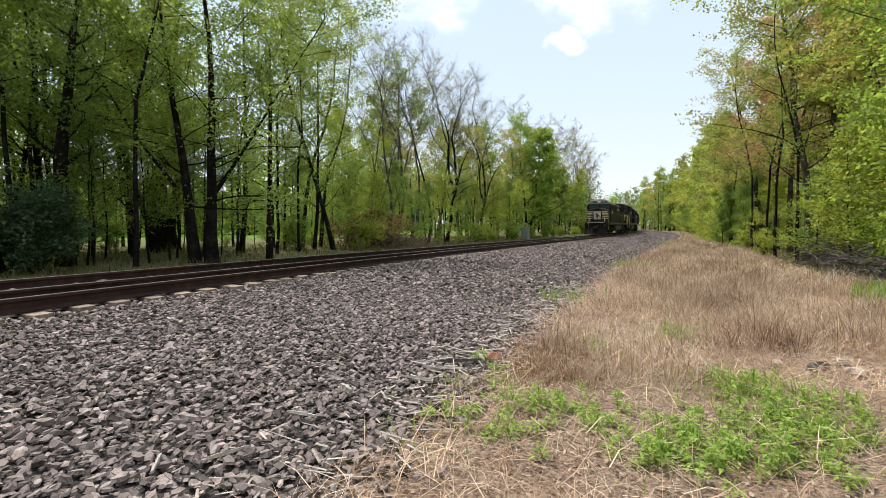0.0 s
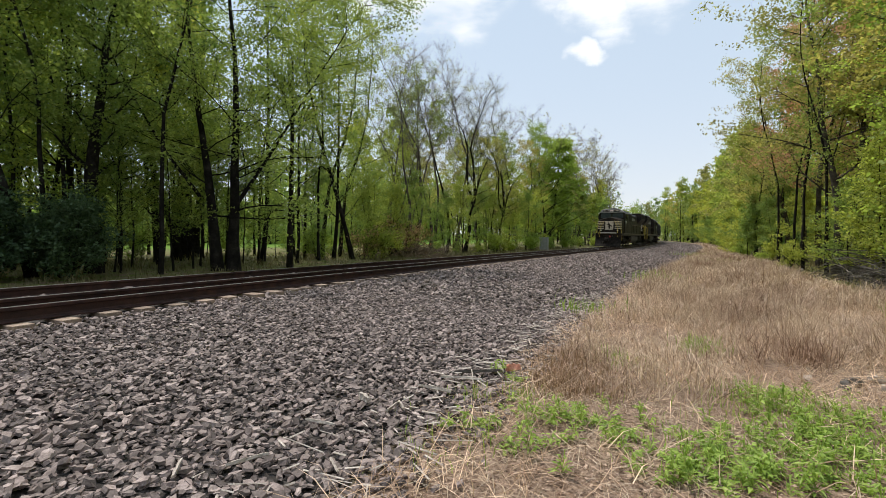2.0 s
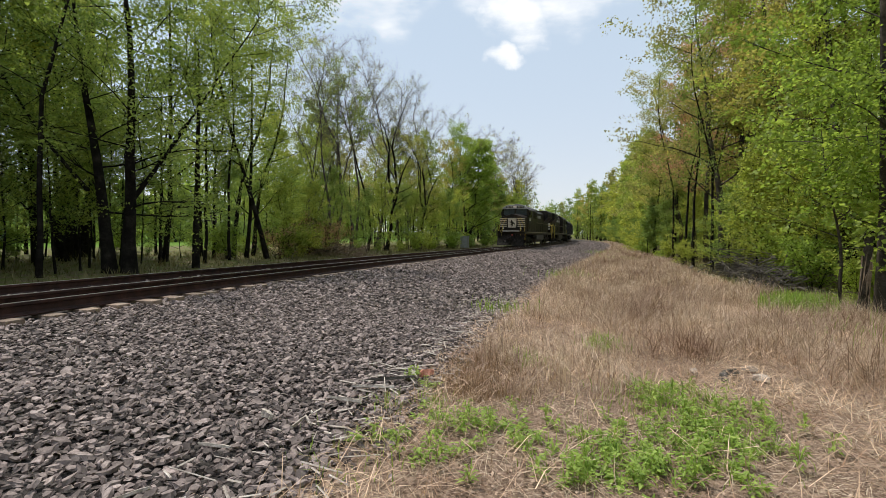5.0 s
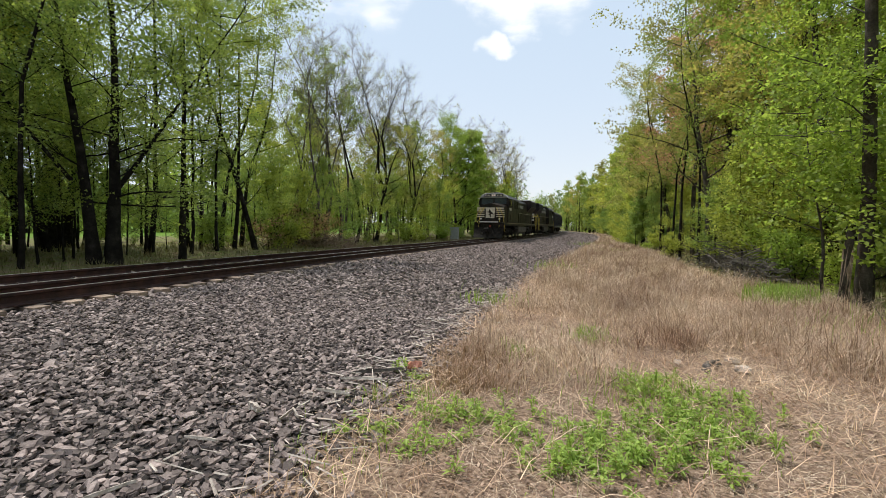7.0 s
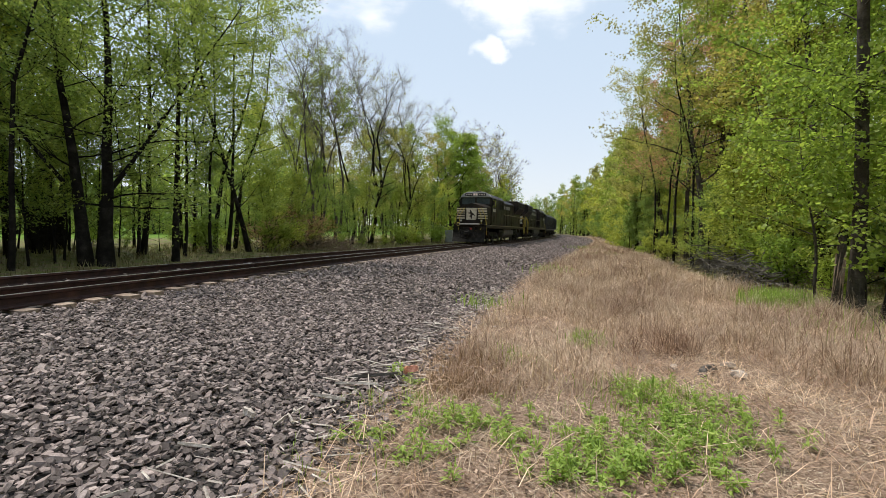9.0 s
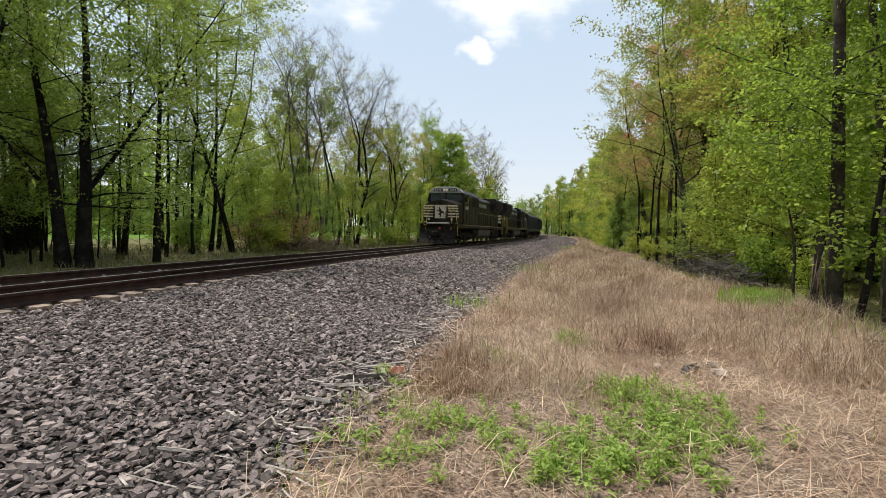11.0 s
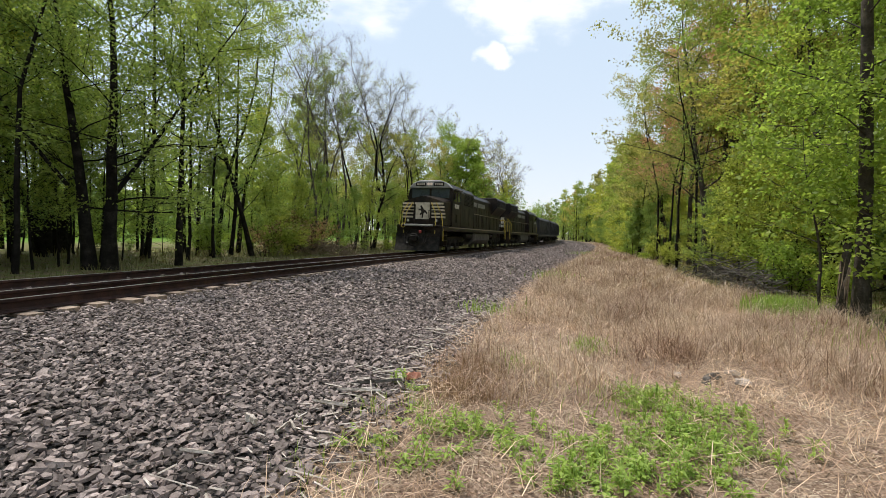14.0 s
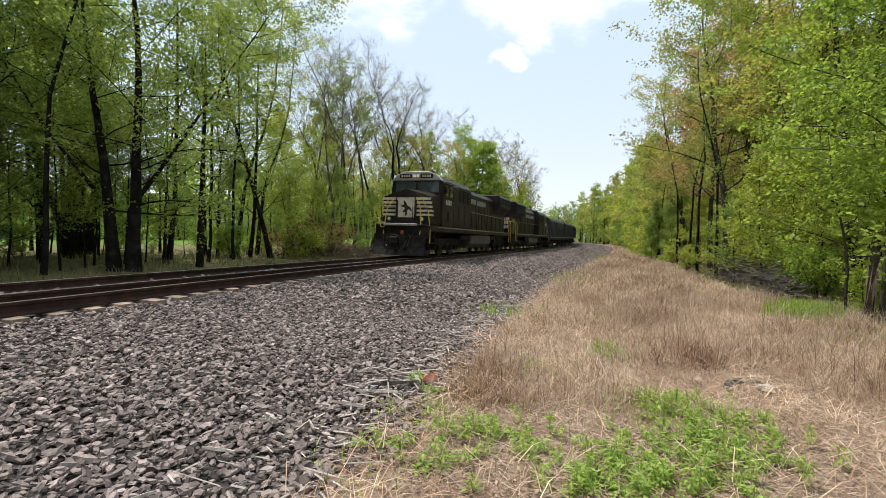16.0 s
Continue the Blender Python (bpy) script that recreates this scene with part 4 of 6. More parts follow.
def verge_cover():
    rnd = np.random.default_rng(17)

    def scatter(n, s0, s1, o0, o1):
        return rnd.uniform(s0, s1, n), rnd.uniform(o0, o1, n)
    # standing dry grass: thick in patches, away from the stone
    xs, ys, hs, ws, ds = [], [], [], [], []
    for n, s0, s1, o1, hgt, wid in ((90000, -22, -6, 14.6, 0.44, 0.0034), (70000, -8, 16, 15.2, 0.42, 0.0095), (36000, 14, 60, 15.4, 0.46, 0.021), (9000, 55, 115, 13, 0.44, 0.035)):
        S, O = scatter(n // 14, s0, s1, 6.6, o1)
        way = np.repeat(rnd.uniform(0, 2 * np.pi, len(S)), 14)
        tall = np.repeat(rnd.uniform(0.6, 1.35, len(S)), 14)
        S, O = np.repeat(S, 14) + rnd.normal(0, 0.05 + wid * 9, len(S) * 14), np.repeat(O, 14) + rnd.normal(0, 0.05 + wid * 9, len(O) * 14)
        n = len(S)
        x, y = trk_many(S, O)
        thick = noise2(x, y, 0.8, 1.0) * 0.75 + noise2(x, y, 2.1, 3.0) * 0.45
        inside = O - toe(S)
        near_cam = np.hypot(x - 0.6, y - 0.5)
        ok = (O < wood_edge(S) - 0.1 - 1.1 * np.interp(S, [-9, -6, 10, 14], [0, 1, 1, 0])) & (inside > 0.35 + 0.5 * noise2(x, y, 1.5, 5.0)) & (rnd.random(n) < np.clip(thick * 3.0 - 1.25, 0.06, 1) * np.interp(near_cam, [4, 6, 9], [0.35, 0.8, 1.0])) & (near_cam > 3.6 + 1.6 * noise2(x, y, 1.2, 2.0) + 1.3 * np.clip((x - 2.4) / 1.5, 0, 1)) & (np.hypot((x - 4.1) / 1.6, y - 5.1) > 0.45 + 0.4 * noise2(x, y, 3.0, 2.0))
        x, y = x[ok], y[ok]
        xs.append(x)
        ys.append(y)
        hs.append(hgt * (0.55 + 0.75 * thick[ok]) * np.clip(near_cam[ok] / 6.5, 0.35, 1.0))
        hs[-1] = hs[-1] * tall[ok]
        ws.append(np.full(len(x), wid))
        ds.append(way[ok])
    x, y, h, w, d = (np.concatenate(a) for a in (xs, ys, hs, ws, ds))
    blades("dry_grass", "standing dry tan grass on the track verge", "grass", x, y, h, w, 1.9, M_STRAW, 18, aim=d, droop=0.3)
    # bent and lying straw
    S, O = scatter(46000, -23, 2, 6.9, 14.6)
    x, y = trk_many(S, O)
    ok = (O - toe(S) > 0.25 * noise2(x, y, 2.0, 1.0)) & ((np.hypot(x - 1.8, y - 3.2) > 1.4) | (rnd.random(len(x)) < 0.3))
    x, y = x[ok], y[ok]
    blades("lying_straw", "flattened pale straw lying on the verge", "grass", x, y, 0.44, 0.0030, 1.3, M_STRAW_PALE, 19, ground_z(x, y) + rnd.uniform(0.0, 0.11, len(x)), droop=0.75, rise=0.28)
    S, O = scatter(30000, -23.6, -14, 6.4, 12.8)
    x, y = trk_many(S, O)
    ok = O - toe(S) > 0.15 + 0.3 * noise2(x, y, 2.5, 2.0)
    x, y = x[ok], y[ok]
    blades("short_straw", "short broken straw matted on the ground", "grass", x, y, 0.13, 0.0028, 1.7, M_STRAW_PALE, 27, ground_z(x, y) + rnd.uniform(0.0, 0.03, len(x)), droop=0.9, rise=0.35)
    # fallen leaves
    S, O = scatter(15000, -23.5, -13, 6.3, 13.0)
    x, y = trk_many(S, O)
    ok = O - toe(S) > 0.1 + rnd.normal(0, 0.15, len(S))
    x, y = x[ok], y[ok]
    n = len(x)
    a, L = rnd.uniform(0, 2 * np.pi, n), rnd.uniform(0.008, 0.024, n)
    z = ground_z(x, y) + rnd.uniform(0.004, 0.03, n)
    u = np.stack([np.cos(a), np.sin(a), rnd.normal(0, 0.35, n)], 1) * L[:, None]
    w = np.stack([-np.sin(a), np.cos(a), rnd.normal(0, 0.35, n)], 1) * L[:, None] * 0.55
    c = np.stack([x, y, z], 1)
    P = np.stack([c - u, c + w, c + u, c - w], 1).reshape(-1, 3)
    me = bpy.data.meshes.new("leaf_litter")
    me.from_pydata(P.tolist(), [], [(4 * i, 4 * i + 1, 4 * i + 2, 4 * i + 3) for i in range(n)])
    me.materials.append(M_LITTER)
    tagged(new("leaf_litter", me), "brown fallen leaves and straw scraps", "leaf litter", kind="stuff")
    # green grass tufts here and there
    xs, ys = [], []
    for cx, cy, r, n in ((3.2, 6.6, 0.16, 110), (1.85, 5.6, 0.12, 60), (2.7, 4.25, 0.25, 260), (2.55, 3.6, 0.4, 220), (1.6, 3.3, 0.4, 120), (0.1, 4.3, 0.12, 60), (0.55, 4.4, 0.10, 50), (-0.2, 3.3, 0.25, 60), (9.4, 9.6, 0.3, 1300), (10.1, 10.4, 0.3, 300),
                         (8.2, 6.6, 0.8, 120), (2.6, 9.9, 0.3, 80), (7.3, 18.3, 0.5, 120), (17, 33, 0.9, 220), (23, 47, 1.0, 250)):
        xs.append(rnd.normal(cx, r, n))
        ys.append(rnd.normal(cy, r, n))
    x, y = np.concatenate(xs), np.concatenate(ys)
    blades("green_grass", "tufts of fresh green grass", "grass", x, y, np.full(len(x), 0.22) * np.clip(np.hypot(x, y) / 6, 0.7, 2.1), 0.005 * np.clip(np.hypot(x, y) / 6, 0.8, 2.5), 0.7, M_WEED, 21)
    # rough grass between the track and the far wood
    S, O = scatter(26000, -24, 45, -17, -2.9)
    x, y = trk_many(S, O)
    far = np.hypot(x, y)
    blades("rough_grass", "rough tan and green grass below the far wood", "grass", x, y, 0.10 + 0.45 * noise2(x, y, 0.7, 4.0) ** 2 * np.clip((-trk_off(x, y) - 3) / 3, 0.3, 1), 0.010 + 0.0003 * far, 0.8, M_ROUGH, 23, simple=True)
    # low russet weeds gone dry beside the stone
    x, y = np.concatenate([rnd.normal(0.98, 0.2, 900), rnd.normal(1.3, 0.25, 600)]), np.concatenate([rnd.normal(4.78, 0.2, 900), rnd.normal(5.5, 0.3, 600)])
    blades("dry_weeds", "fluffy russet dead weeds at the stone's edge", "weeds", x, y, 0.17, 0.0035, 0.9, M_RUSSET, 31)
    # undergrowth on the floor of the near wood
    S, O = scatter(9000, -16, 34, 14.2, 25)
    x, y = trk_many(S, O)
    ok = O > wood_edge(S) - 0.6
    x, y = x[ok], y[ok]
    blades("undergrowth", "low tangled undergrowth on the wood floor", "undergrowth", x, y, 0.12 + 0.30 * noise2(x, y, 0.9, 7.0), 0.011 + 0.0004 * np.hypot(x, y), 0.9, M_ROUGH, 29, simple=True)
    # leafy weeds close by: rosettes of cut leaves
    v, f = [], []
    r2 = random.Random(6)
    for cx, cy, rx, ry, n in ((0.52, 3.62, 0.15, 0.17, 10), (0.9, 3.8, 0.2, 0.17, 18), (1.25, 3.5, 0.22, 0.2, 16), (1.4, 3.05, 0.22, 0.18, 18), (2.3, 3.5, 0.28, 0.22, 30), (2.7, 3.5, 0.26, 0.24, 38), (2.75, 4.35, 0.18, 0.16, 22), (3.1, 3.85, 0.24, 0.2, 18),
                              (1.93, 2.95, 0.32, 0.18, 36), (2.45, 2.9, 0.28, 0.18, 14), (1.7, 3.2, 0.24, 0.2, 14), (0.35, 3.3, 0.12, 0.12, 6), (3.11, 6.45, 0.12, 0.12, 10), (-0.05, 3.62, 0.07, 0.07, 5), (0.45, 4.9, 0.1, 0.1, 5)):
        for i in range(n):
            px, py = r2.gauss(cx, rx), r2.gauss(cy, ry)
            pz = gz(px, py)
            h = r2.uniform(0.05, 0.20) * (1.25 if cy > 4.2 else 1.0)
            for j in range(r2.randint(16, 26)):
                a = r2.uniform(0, 6.283)
                hh = h * r2.uniform(0.2, 1.0)
                d = Vector((math.cos(a), math.sin(a), 0))
                base = Vector((px, py, pz + hh * 0.5))
                mid = Vector((px, py, pz + hh)) + d * r2.uniform(0.015, 0.05)
                tip = mid + d * r2.uniform(0.02, 0.06) + Vector((0, 0, r2.uniform(-0.03, 0.015)))
                w = Vector((-d.y, d.x, r2.uniform(-0.3, 0.3))) * r2.uniform(0.0028, 0.0062)
                k = len(v)
                v += [tuple(base), tuple(mid + w), tuple(tip), tuple(mid - w), tuple(mid + w * 2.4 + d * 0.012), tuple(mid - w * 2.4 + d * 0.012)]
                f += [(k, k + 1, k + 2, k + 3), (k + 1, k + 4, k + 2), (k + 3, k + 2, k + 5)]
    me = mesh_of("weeds", v, f, M_WEED)
    tagged(new("weeds", me), "patch of low bright green leafy weeds", "weeds", kind="stuff")
    # bleached splinters along the foot of the stone
    vs, fs = [], []
    r3 = random.Random(9)
    for i in range(420):
        s = -22.5 + 14 * r3.random() ** 1.3
        o = float(toe(s)) + r3.gauss(-0.12, 0.26)
        p = trk(s, o)
        a = r3.gauss(-0.5, 0.9)
        L, W = r3.uniform(0.025, 0.10) * (1.7 if r3.random() < 0.12 else 1), r3.uniform(0.003, 0.009)
        d, w = Vector((math.cos(a), math.sin(a), r3.gauss(0, 0.2))), Vector((-math.sin(a), math.cos(a), 0)) * W
        c = Vector((p.x, p.y, gz(p.x, p.y) + 0.06))
        k = len(vs)
        up_ = Vector((0, 0, W * 0.9))
        for e in (c - d * L, c + d * L):
            vs += [tuple(e + w), tuple(e + up_), tuple(e - w), tuple(e - up_)]
        fs += [(k, k + 1, k + 5, k + 4), (k + 1, k + 2, k + 6, k + 5), (k + 2, k + 3, k + 7, k + 6), (k + 3, k, k + 4, k + 7), (k, k + 3, k + 2, k + 1), (k + 4, k + 5, k + 6, k + 7)]
    tagged(new("wood_splinters", mesh_of("wood_splinters", vs, fs, M_CHIP)), "bleached wood splinters along the stone's edge", "wood splinters", kind="stuff")


verge_cover()

# ---- train ----
M_BLACK = surface("dusty_black_paint", [(0.007, 0.005, 0.004), (0.020, 0.0145, 0.0115), (0.062, 0.043, 0.030)], 1.1, 30, 0.5, relief=0.12, dist=0.004, spec=0.2)
M_UNDER = surface("grimy_running_gear", [(0.007, 0.006, 0.006), (0.016, 0.014, 0.012), (0.04, 0.033, 0.027)], 4, 40, 0.8, relief=0.4, dist=0.008, spec=0.2)
M_TANK = surface("dusty_tank_paint", [(0.045, 0.040, 0.035), (0.09, 0.08, 0.07), (0.14, 0.125, 0.11)], 2, 40, 0.7, relief=0.2, dist=0.005)
M_WHITE = surface("weathered_white_paint", [(0.42, 0.40, 0.36), (0.62, 0.60, 0.56), (0.72, 0.70, 0.66)], 3, 50, 0.5, relief=0.1, dist=0.002)
M_GREYROOF = surface("pale_grey_cab_roof", [(0.22, 0.21, 0.19), (0.33, 0.315, 0.29), (0.42, 0.405, 0.375)], 3, 40, 0.55, relief=0.1, dist=0.002)
M_YELLOW = surface("yellow_handrail_paint", [(0.50, 0.36, 0.05), (0.68, 0.52, 0.09)], 6, 60, 0.5)
M_GLASS = surface("dark_cab_glass", [(0.05, 0.06, 0.07), (0.08, 0.09, 0.10)], 2, 30, 0.05, relief=0.0, spec=0.9)
M_CAR = surface("grey_hopper_paint", [(0.022, 0.021, 0.021), (0.04, 0.038, 0.037), (0.065, 0.062, 0.06)], 1.5, 30, 0.65, relief=0.2, dist=0.005)
M_CREAM = surface("dusty_cream_paint", [(0.40, 0.33, 0.24), (0.60, 0.51, 0.40), (0.72, 0.64, 0.52)], 3, 50, 0.5, relief=0.1, dist=0.002)
M_SILL = surface("dusty_tan_paint", [(0.16, 0.12, 0.08), (0.27, 0.21, 0.14), (0.36, 0.29, 0.20)], 3, 50, 0.6, relief=0.1, dist=0.002)
M_RED = surface("dull_red_paint", [(0.25, 0.03, 0.02), (0.42, 0.06, 0.04)], 6, 60, 0.5)
M_STEEL = surface("worn_wheel_steel", [(0.05, 0.045, 0.04), (0.12, 0.11, 0.10)], 6, 60, 0.5, 0.6, 0.2, 0.003)


def lamp_glow(name, colour, strength):
    m, n, l, b, out = mat_nodes(name)
    b.inputs["Base Color"].default_value = (*colour, 1)
    b.inputs["Emission Color"].default_value = (*colour, 1)
    b.inputs["Emission Strength"].default_value = strength
    return m


M_HEADLIGHT = lamp_glow("dim_headlight", (0.75, 0.6, 0.5), 0.25)


def sweep(bm, outline, y0, y1, scale1=1.0):
    """An outline of (x, z) drawn out from y0 to y1."""
    k = len(outline)
    add(bm, [(x, y0, z) for x, z in outline] + [(x * scale1, y1, z) for x, z in outline],
        [tuple(range(k)), tuple(range(k, 2 * k))[::-1]] + [(i, (i + 1) % k, k + (i + 1) % k, k + i) for i in range(k)])
    return bm


def B(*a, bevel=0.0):
    return box(bmesh.new(), *a, bevel)


def wheel_mesh():
    bm = bmesh.new()
    for a, b, r in ((-0.075, 0.055, 0.52), (-0.075, -0.045, 0.555)):
        cyl(bm, (a, 0, 0), (b, 0, 0), r, r, 24)
    cyl(bm, (0.05, 0, 0), (0.075, 0, 0), 0.45, 0.40, 24)
    cyl(bm, (0.05, 0, 0), (0.13, 0, 0), 0.13, 0.11, 12)
    for i in range(4):
        a = i * math.pi / 2
        cyl(bm, (0.074, 0.27 * math.cos(a), 0.27 * math.sin(a)), (0.082, 0.27 * math.cos(a), 0.27 * math.sin(a)), 0.06, 0.06, 8)
    me = bpy.data.meshes.new("wheel")
    bm.to_mesh(me)
    bm.free()
    me.materials.append(M_STEEL)
    return me


WHEEL = wheel_mesh()


def bogie(parent, y, axles, gap, frame_z=0.72, name="bogie"):
    """A truck with side frames, springs and wheels."""
    half = gap * (axles - 1) / 2
    bm = bmesh.new()
    for sx in (-1, 1):
        x0, x1 = sorted((sx * 1.02, sx * 1.16))
        out = [(-half - 0.75, frame_z + 0.05), (-half - 0.75, frame_z + 0.25), (-half * 0.5, frame_z + 0.30), (half * 0.5, frame_z + 0.30), (half + 0.75, frame_z + 0.25), (half + 0.75, frame_z + 0.05),
               (half * 0.6, frame_z - 0.12), (-half * 0.6, frame_z - 0.12)]
        prism(bm, out, x0, x1)
        for i in range(axles):
            yy = -half + i * gap
            box(bm, x0 - 0.03, x1 + 0.03, yy - 0.2, yy + 0.2, 0.36, frame_z + 0.12, 0.03)
            cyl(bm, (sx * 1.1, yy, 0.53), (sx * 1.27, yy, 0.53), 0.14, 0.12, 12)
            if i:
                for q in (-0.16, 0.0, 0.16):
                    cyl(bm, (sx * 1.12, yy - gap / 2 + q, 0.34), (sx * 1.12, yy - gap / 2 + q, frame_z + 0.05), 0.07, 0.07, 8)
    box(bm, -1.0, 1.0, -0.3, 0.3, 0.55, 1.05, 0.03)
    for i in range(axles):
        yy = -half + i * gap
        cyl(bm, (-0.75, yy, 0.53), (0.75, yy, 0.53), 0.09, 0.09, 10)
    b = part(name, bm, M_UNDER, parent, "", Matrix.Translation((0, y, 0)))
    for i in range(axles):
        for sx in (-1, 1):
            w = new("wheel", WHEEL)
            w.parent = b
            w.matrix_basis = pose(sx * 0.76, -half + i * gap, 0.53, 0, 0, 0 if sx > 0 else 180)
    return b


def handrail(parent, name, pts, mat, r=0.018):
    bm = bmesh.new()
    pipe(bm, pts, r, 6)
    return part(name, bm, mat, parent)


def locomotive():
    lo = tagged(new("locomotive"), "black diesel freight locomotive with white-striped nose", "locomotive")
    # frame, platform, steps
    bm = bmesh.new()
    box(bm, -1.50, 1.50, -10.35, 10.2, 1.36, 1.66, 0.03)
    box(bm, -0.5, 0.5, -10.6, 10.6, 0.95, 1.40, 0.03)
    part("underframe", bm, M_BLACK, lo)
    bm = bmesh.new()
    for sx in (-1, 1):
        x0, x1 = sorted((sx * 1.50, sx * 1.525))
        box(bm, x0, x1, -9.0, 9.0, 1.575, 1.64)
    part("sill_stripe", bm, M_SILL, lo, "dusty tan stripe along the sill")
    # snow plough pilot
    bm = bmesh.new()
    out = []
    for i in range(13):
        x = -1.46 + 2.92 * i / 12
        out.append((x, 10.72 + 0.42 * (1 - (abs(x) / 1.46) ** 1.6)))
    vs, fs = [], []
    for x, y in out:
        vs += [(x, y + 0.10, 0.12), (x, y - 0.08, 0.55), (x * 0.99, y - 0.12, 0.95), (x * 0.98, y - 0.07, 1.18), (x * 0.98, y - 0.14, 1.18), (x, y - 0.02, 0.12)]
    for i in range(12):
        for j in range(6):
            a, b = i * 6 + j, i * 6 + (j + 1) % 6
            fs.append((a, b, b + 6, a + 6))
    add(bm, vs, fs + [tuple(range(6))[::-1], tuple(range(72, 78))])
    part("snow_plough", bm, M_UNDER, lo, "dusty steel snow plough")
    part("end_plate", B(-1.5, 1.5, 10.2, 10.36, 1.0, 1.66, bevel=0.02), M_BLACK, lo)
    part("front_deck", B(-1.40, 1.40, 10.2, 10.55, 1.62, 1.70, bevel=0.02), M_BLACK, lo)
    part("anticlimber", B(-0.95, 0.85, 10.5, 10.80, 1.62, 1.74, bevel=0.03), M_GREYROOF, lo, "pale scuffed front step edge")
    bm = bmesh.new()
    box(bm, -0.14, 0.14, 10.4, 11.15, 0.78, 1.0, 0.03)
    box(bm, -0.22, 0.22, 11.0, 11.4, 0.72, 1.06, 0.06)
    part("coupler", bm, M_UNDER, lo)
    for x in (-0.75, -0.6, 0.55, 0.72):
        handrail(lo, "air_hose", [(x, 10.4, 1.3), (x, 10.95, 1.05), (x * 0.9, 11.12, 0.6), (x * 0.7, 11.1, 0.42)], M_UNDER, 0.03)
    bm = bmesh.new()
    for i in range(16):
        a0, a1 = i * math.pi / 8, (i + 1) * math.pi / 8
        cyl(bm, (0.36 * math.cos(a0) + 0.05, 11.2, 0.78 + 0.36 * math.sin(a0)), (0.36 * math.cos(a1) + 0.05, 11.2, 0.78 + 0.36 * math.sin(a1)), 0.05, 0.05, 6)
    part("hose_loop", bm, M_UNDER, lo)
    part("release_handle", B(-0.34, -0.18, 10.82, 10.9, 1.18, 1.36, bevel=0.02), M_RED, lo, "dull red coupler release")
    handrail(lo, "yellow_ring", [(0.98 + 0.13 * math.cos(a), 10.62, 1.66 + 0.13 * math.sin(a)) for a in (k * math.pi / 6 for k in range(13))], M_YELLOW, 0.02)
    bm = bmesh.new()
    cyl(bm, (0.42, 11.18, 0.62), (0.42, 11.22, 0.62), 0.05, 0.05, 10)
    part("hose_glad_hand", bm, M_WHITE, lo, "small pale hose coupling")
    for sx in (-1, 1):
        for yy in (9.75, -9.85):
            bm = bmesh.new()
            for k in range(4):
                z = 0.42 + k * 0.32
                x0, x1 = sorted((sx * 1.08, sx * 1.50))
                box(bm, x0, x1, yy - 0.36, yy + 0.36, z, z + 0.035)
            box(bm, *sorted((sx * 1.06, sx * 1.10)), yy - 0.38, yy + 0.38, 0.4, 1.5)
            for q in (-0.38, 0.38):
                box(bm, *sorted((sx * 1.06, sx * 1.5)), yy + q - 0.015, yy + q + 0.015, 0.4, 1.5)
            part("step_well", bm, M_BLACK, lo)
            if yy < 0:
                for q in (-0.36, 0.36):
                    handrail(lo, "grab_rail", [(sx * 1.52, yy + q, 0.85), (sx * 1.52, yy + q, 2.45), (sx * 1.2, yy + q - 0.1, 2.95)], M_YELLOW, 0.024)
            else:
                handrail(lo, "grab_rail", [(sx * 0.62, 9.93, 3.05), (sx * 0.95, 10.18, 2.45), (sx * 1.05, 10.3, 1.5), (sx * 1.02, 10.42, 1.15)], M_YELLOW, 0.026)
                handrail(lo, "grab_rail", [(sx * 0.92, 9.93, 3.05), (sx * 1.36, 10.1, 2.3), (sx * 1.50, 10.15, 1.4), (sx * 1.50, 10.15, 0.75)], M_YELLOW, 0.026)
    # nose: blunt face, top rising to the windscreen
    bm = bmesh.new()
    f0 = [(-1.36, 1.70), (1.36, 1.70), (1.36, 3.06), (0.9, 3.24), (0.0, 3.46), (-0.9, 3.24), (-1.36, 3.06)]
    f1 = [(-1.44, 1.70), (1.44, 1.70), (1.44, 3.24), (1.0, 3.40), (0.0, 3.56), (-1.0, 3.40), (-1.44, 3.24)]
    add(bm, [(x, 9.85, z) for x, z in f0] + [(x, 8.35, z) for x, z in f1], [tuple(range(7)), tuple(range(7, 14))[::-1]] + [(i, (i + 1) % 7, 7 + (i + 1) % 7, 7 + i) for i in range(7)])
    bmesh.ops.bevel(bm, geom=list(bm.edges), offset=0.05, segments=2, affect="EDGES")
    part("nose", bm, M_BLACK, lo)
    for sx in (-1, 1):
        for k, z in enumerate((2.14, 2.34, 2.54, 2.74)):
            bm = bmesh.new()
            box(bm, *sorted((sx * 0.60, sx * 1.362)), 9.70, 9.862, z, z + 0.105)
            part("cream_stripe", bm, M_CREAM, lo, "cream nose stripe")
            bm = bmesh.new()
            y0 = 9.42 - 0.10 * k
            add(bm, [(sx * x, y, zz) for y, x in ((9.83, 1.366), (y0, 1.387)) for zz in (z, z + 0.105)] + [(sx * (x - 0.03), y, zz) for y, x in ((9.83, 1.366), (y0, 1.387)) for zz in (z, z + 0.105)],
                [(0, 1, 3, 2), (4, 6, 7, 5), (0, 2, 6, 4), (1, 5, 7, 3), (0, 4, 5, 1), (2, 3, 7, 6)])
            part("side_stripe", bm, M_CREAM, lo, "cream stripe wrapped round the nose")
    part("nose_panel", B(-0.47, 0.47, 9.70, 9.861, 2.06, 2.95), M_CREAM, lo, "cream nose panel")
    part("nose_band", B(-1.362, 1.362, 9.70, 9.864, 2.93, 3.04), M_CREAM, lo, "cream band across the nose")
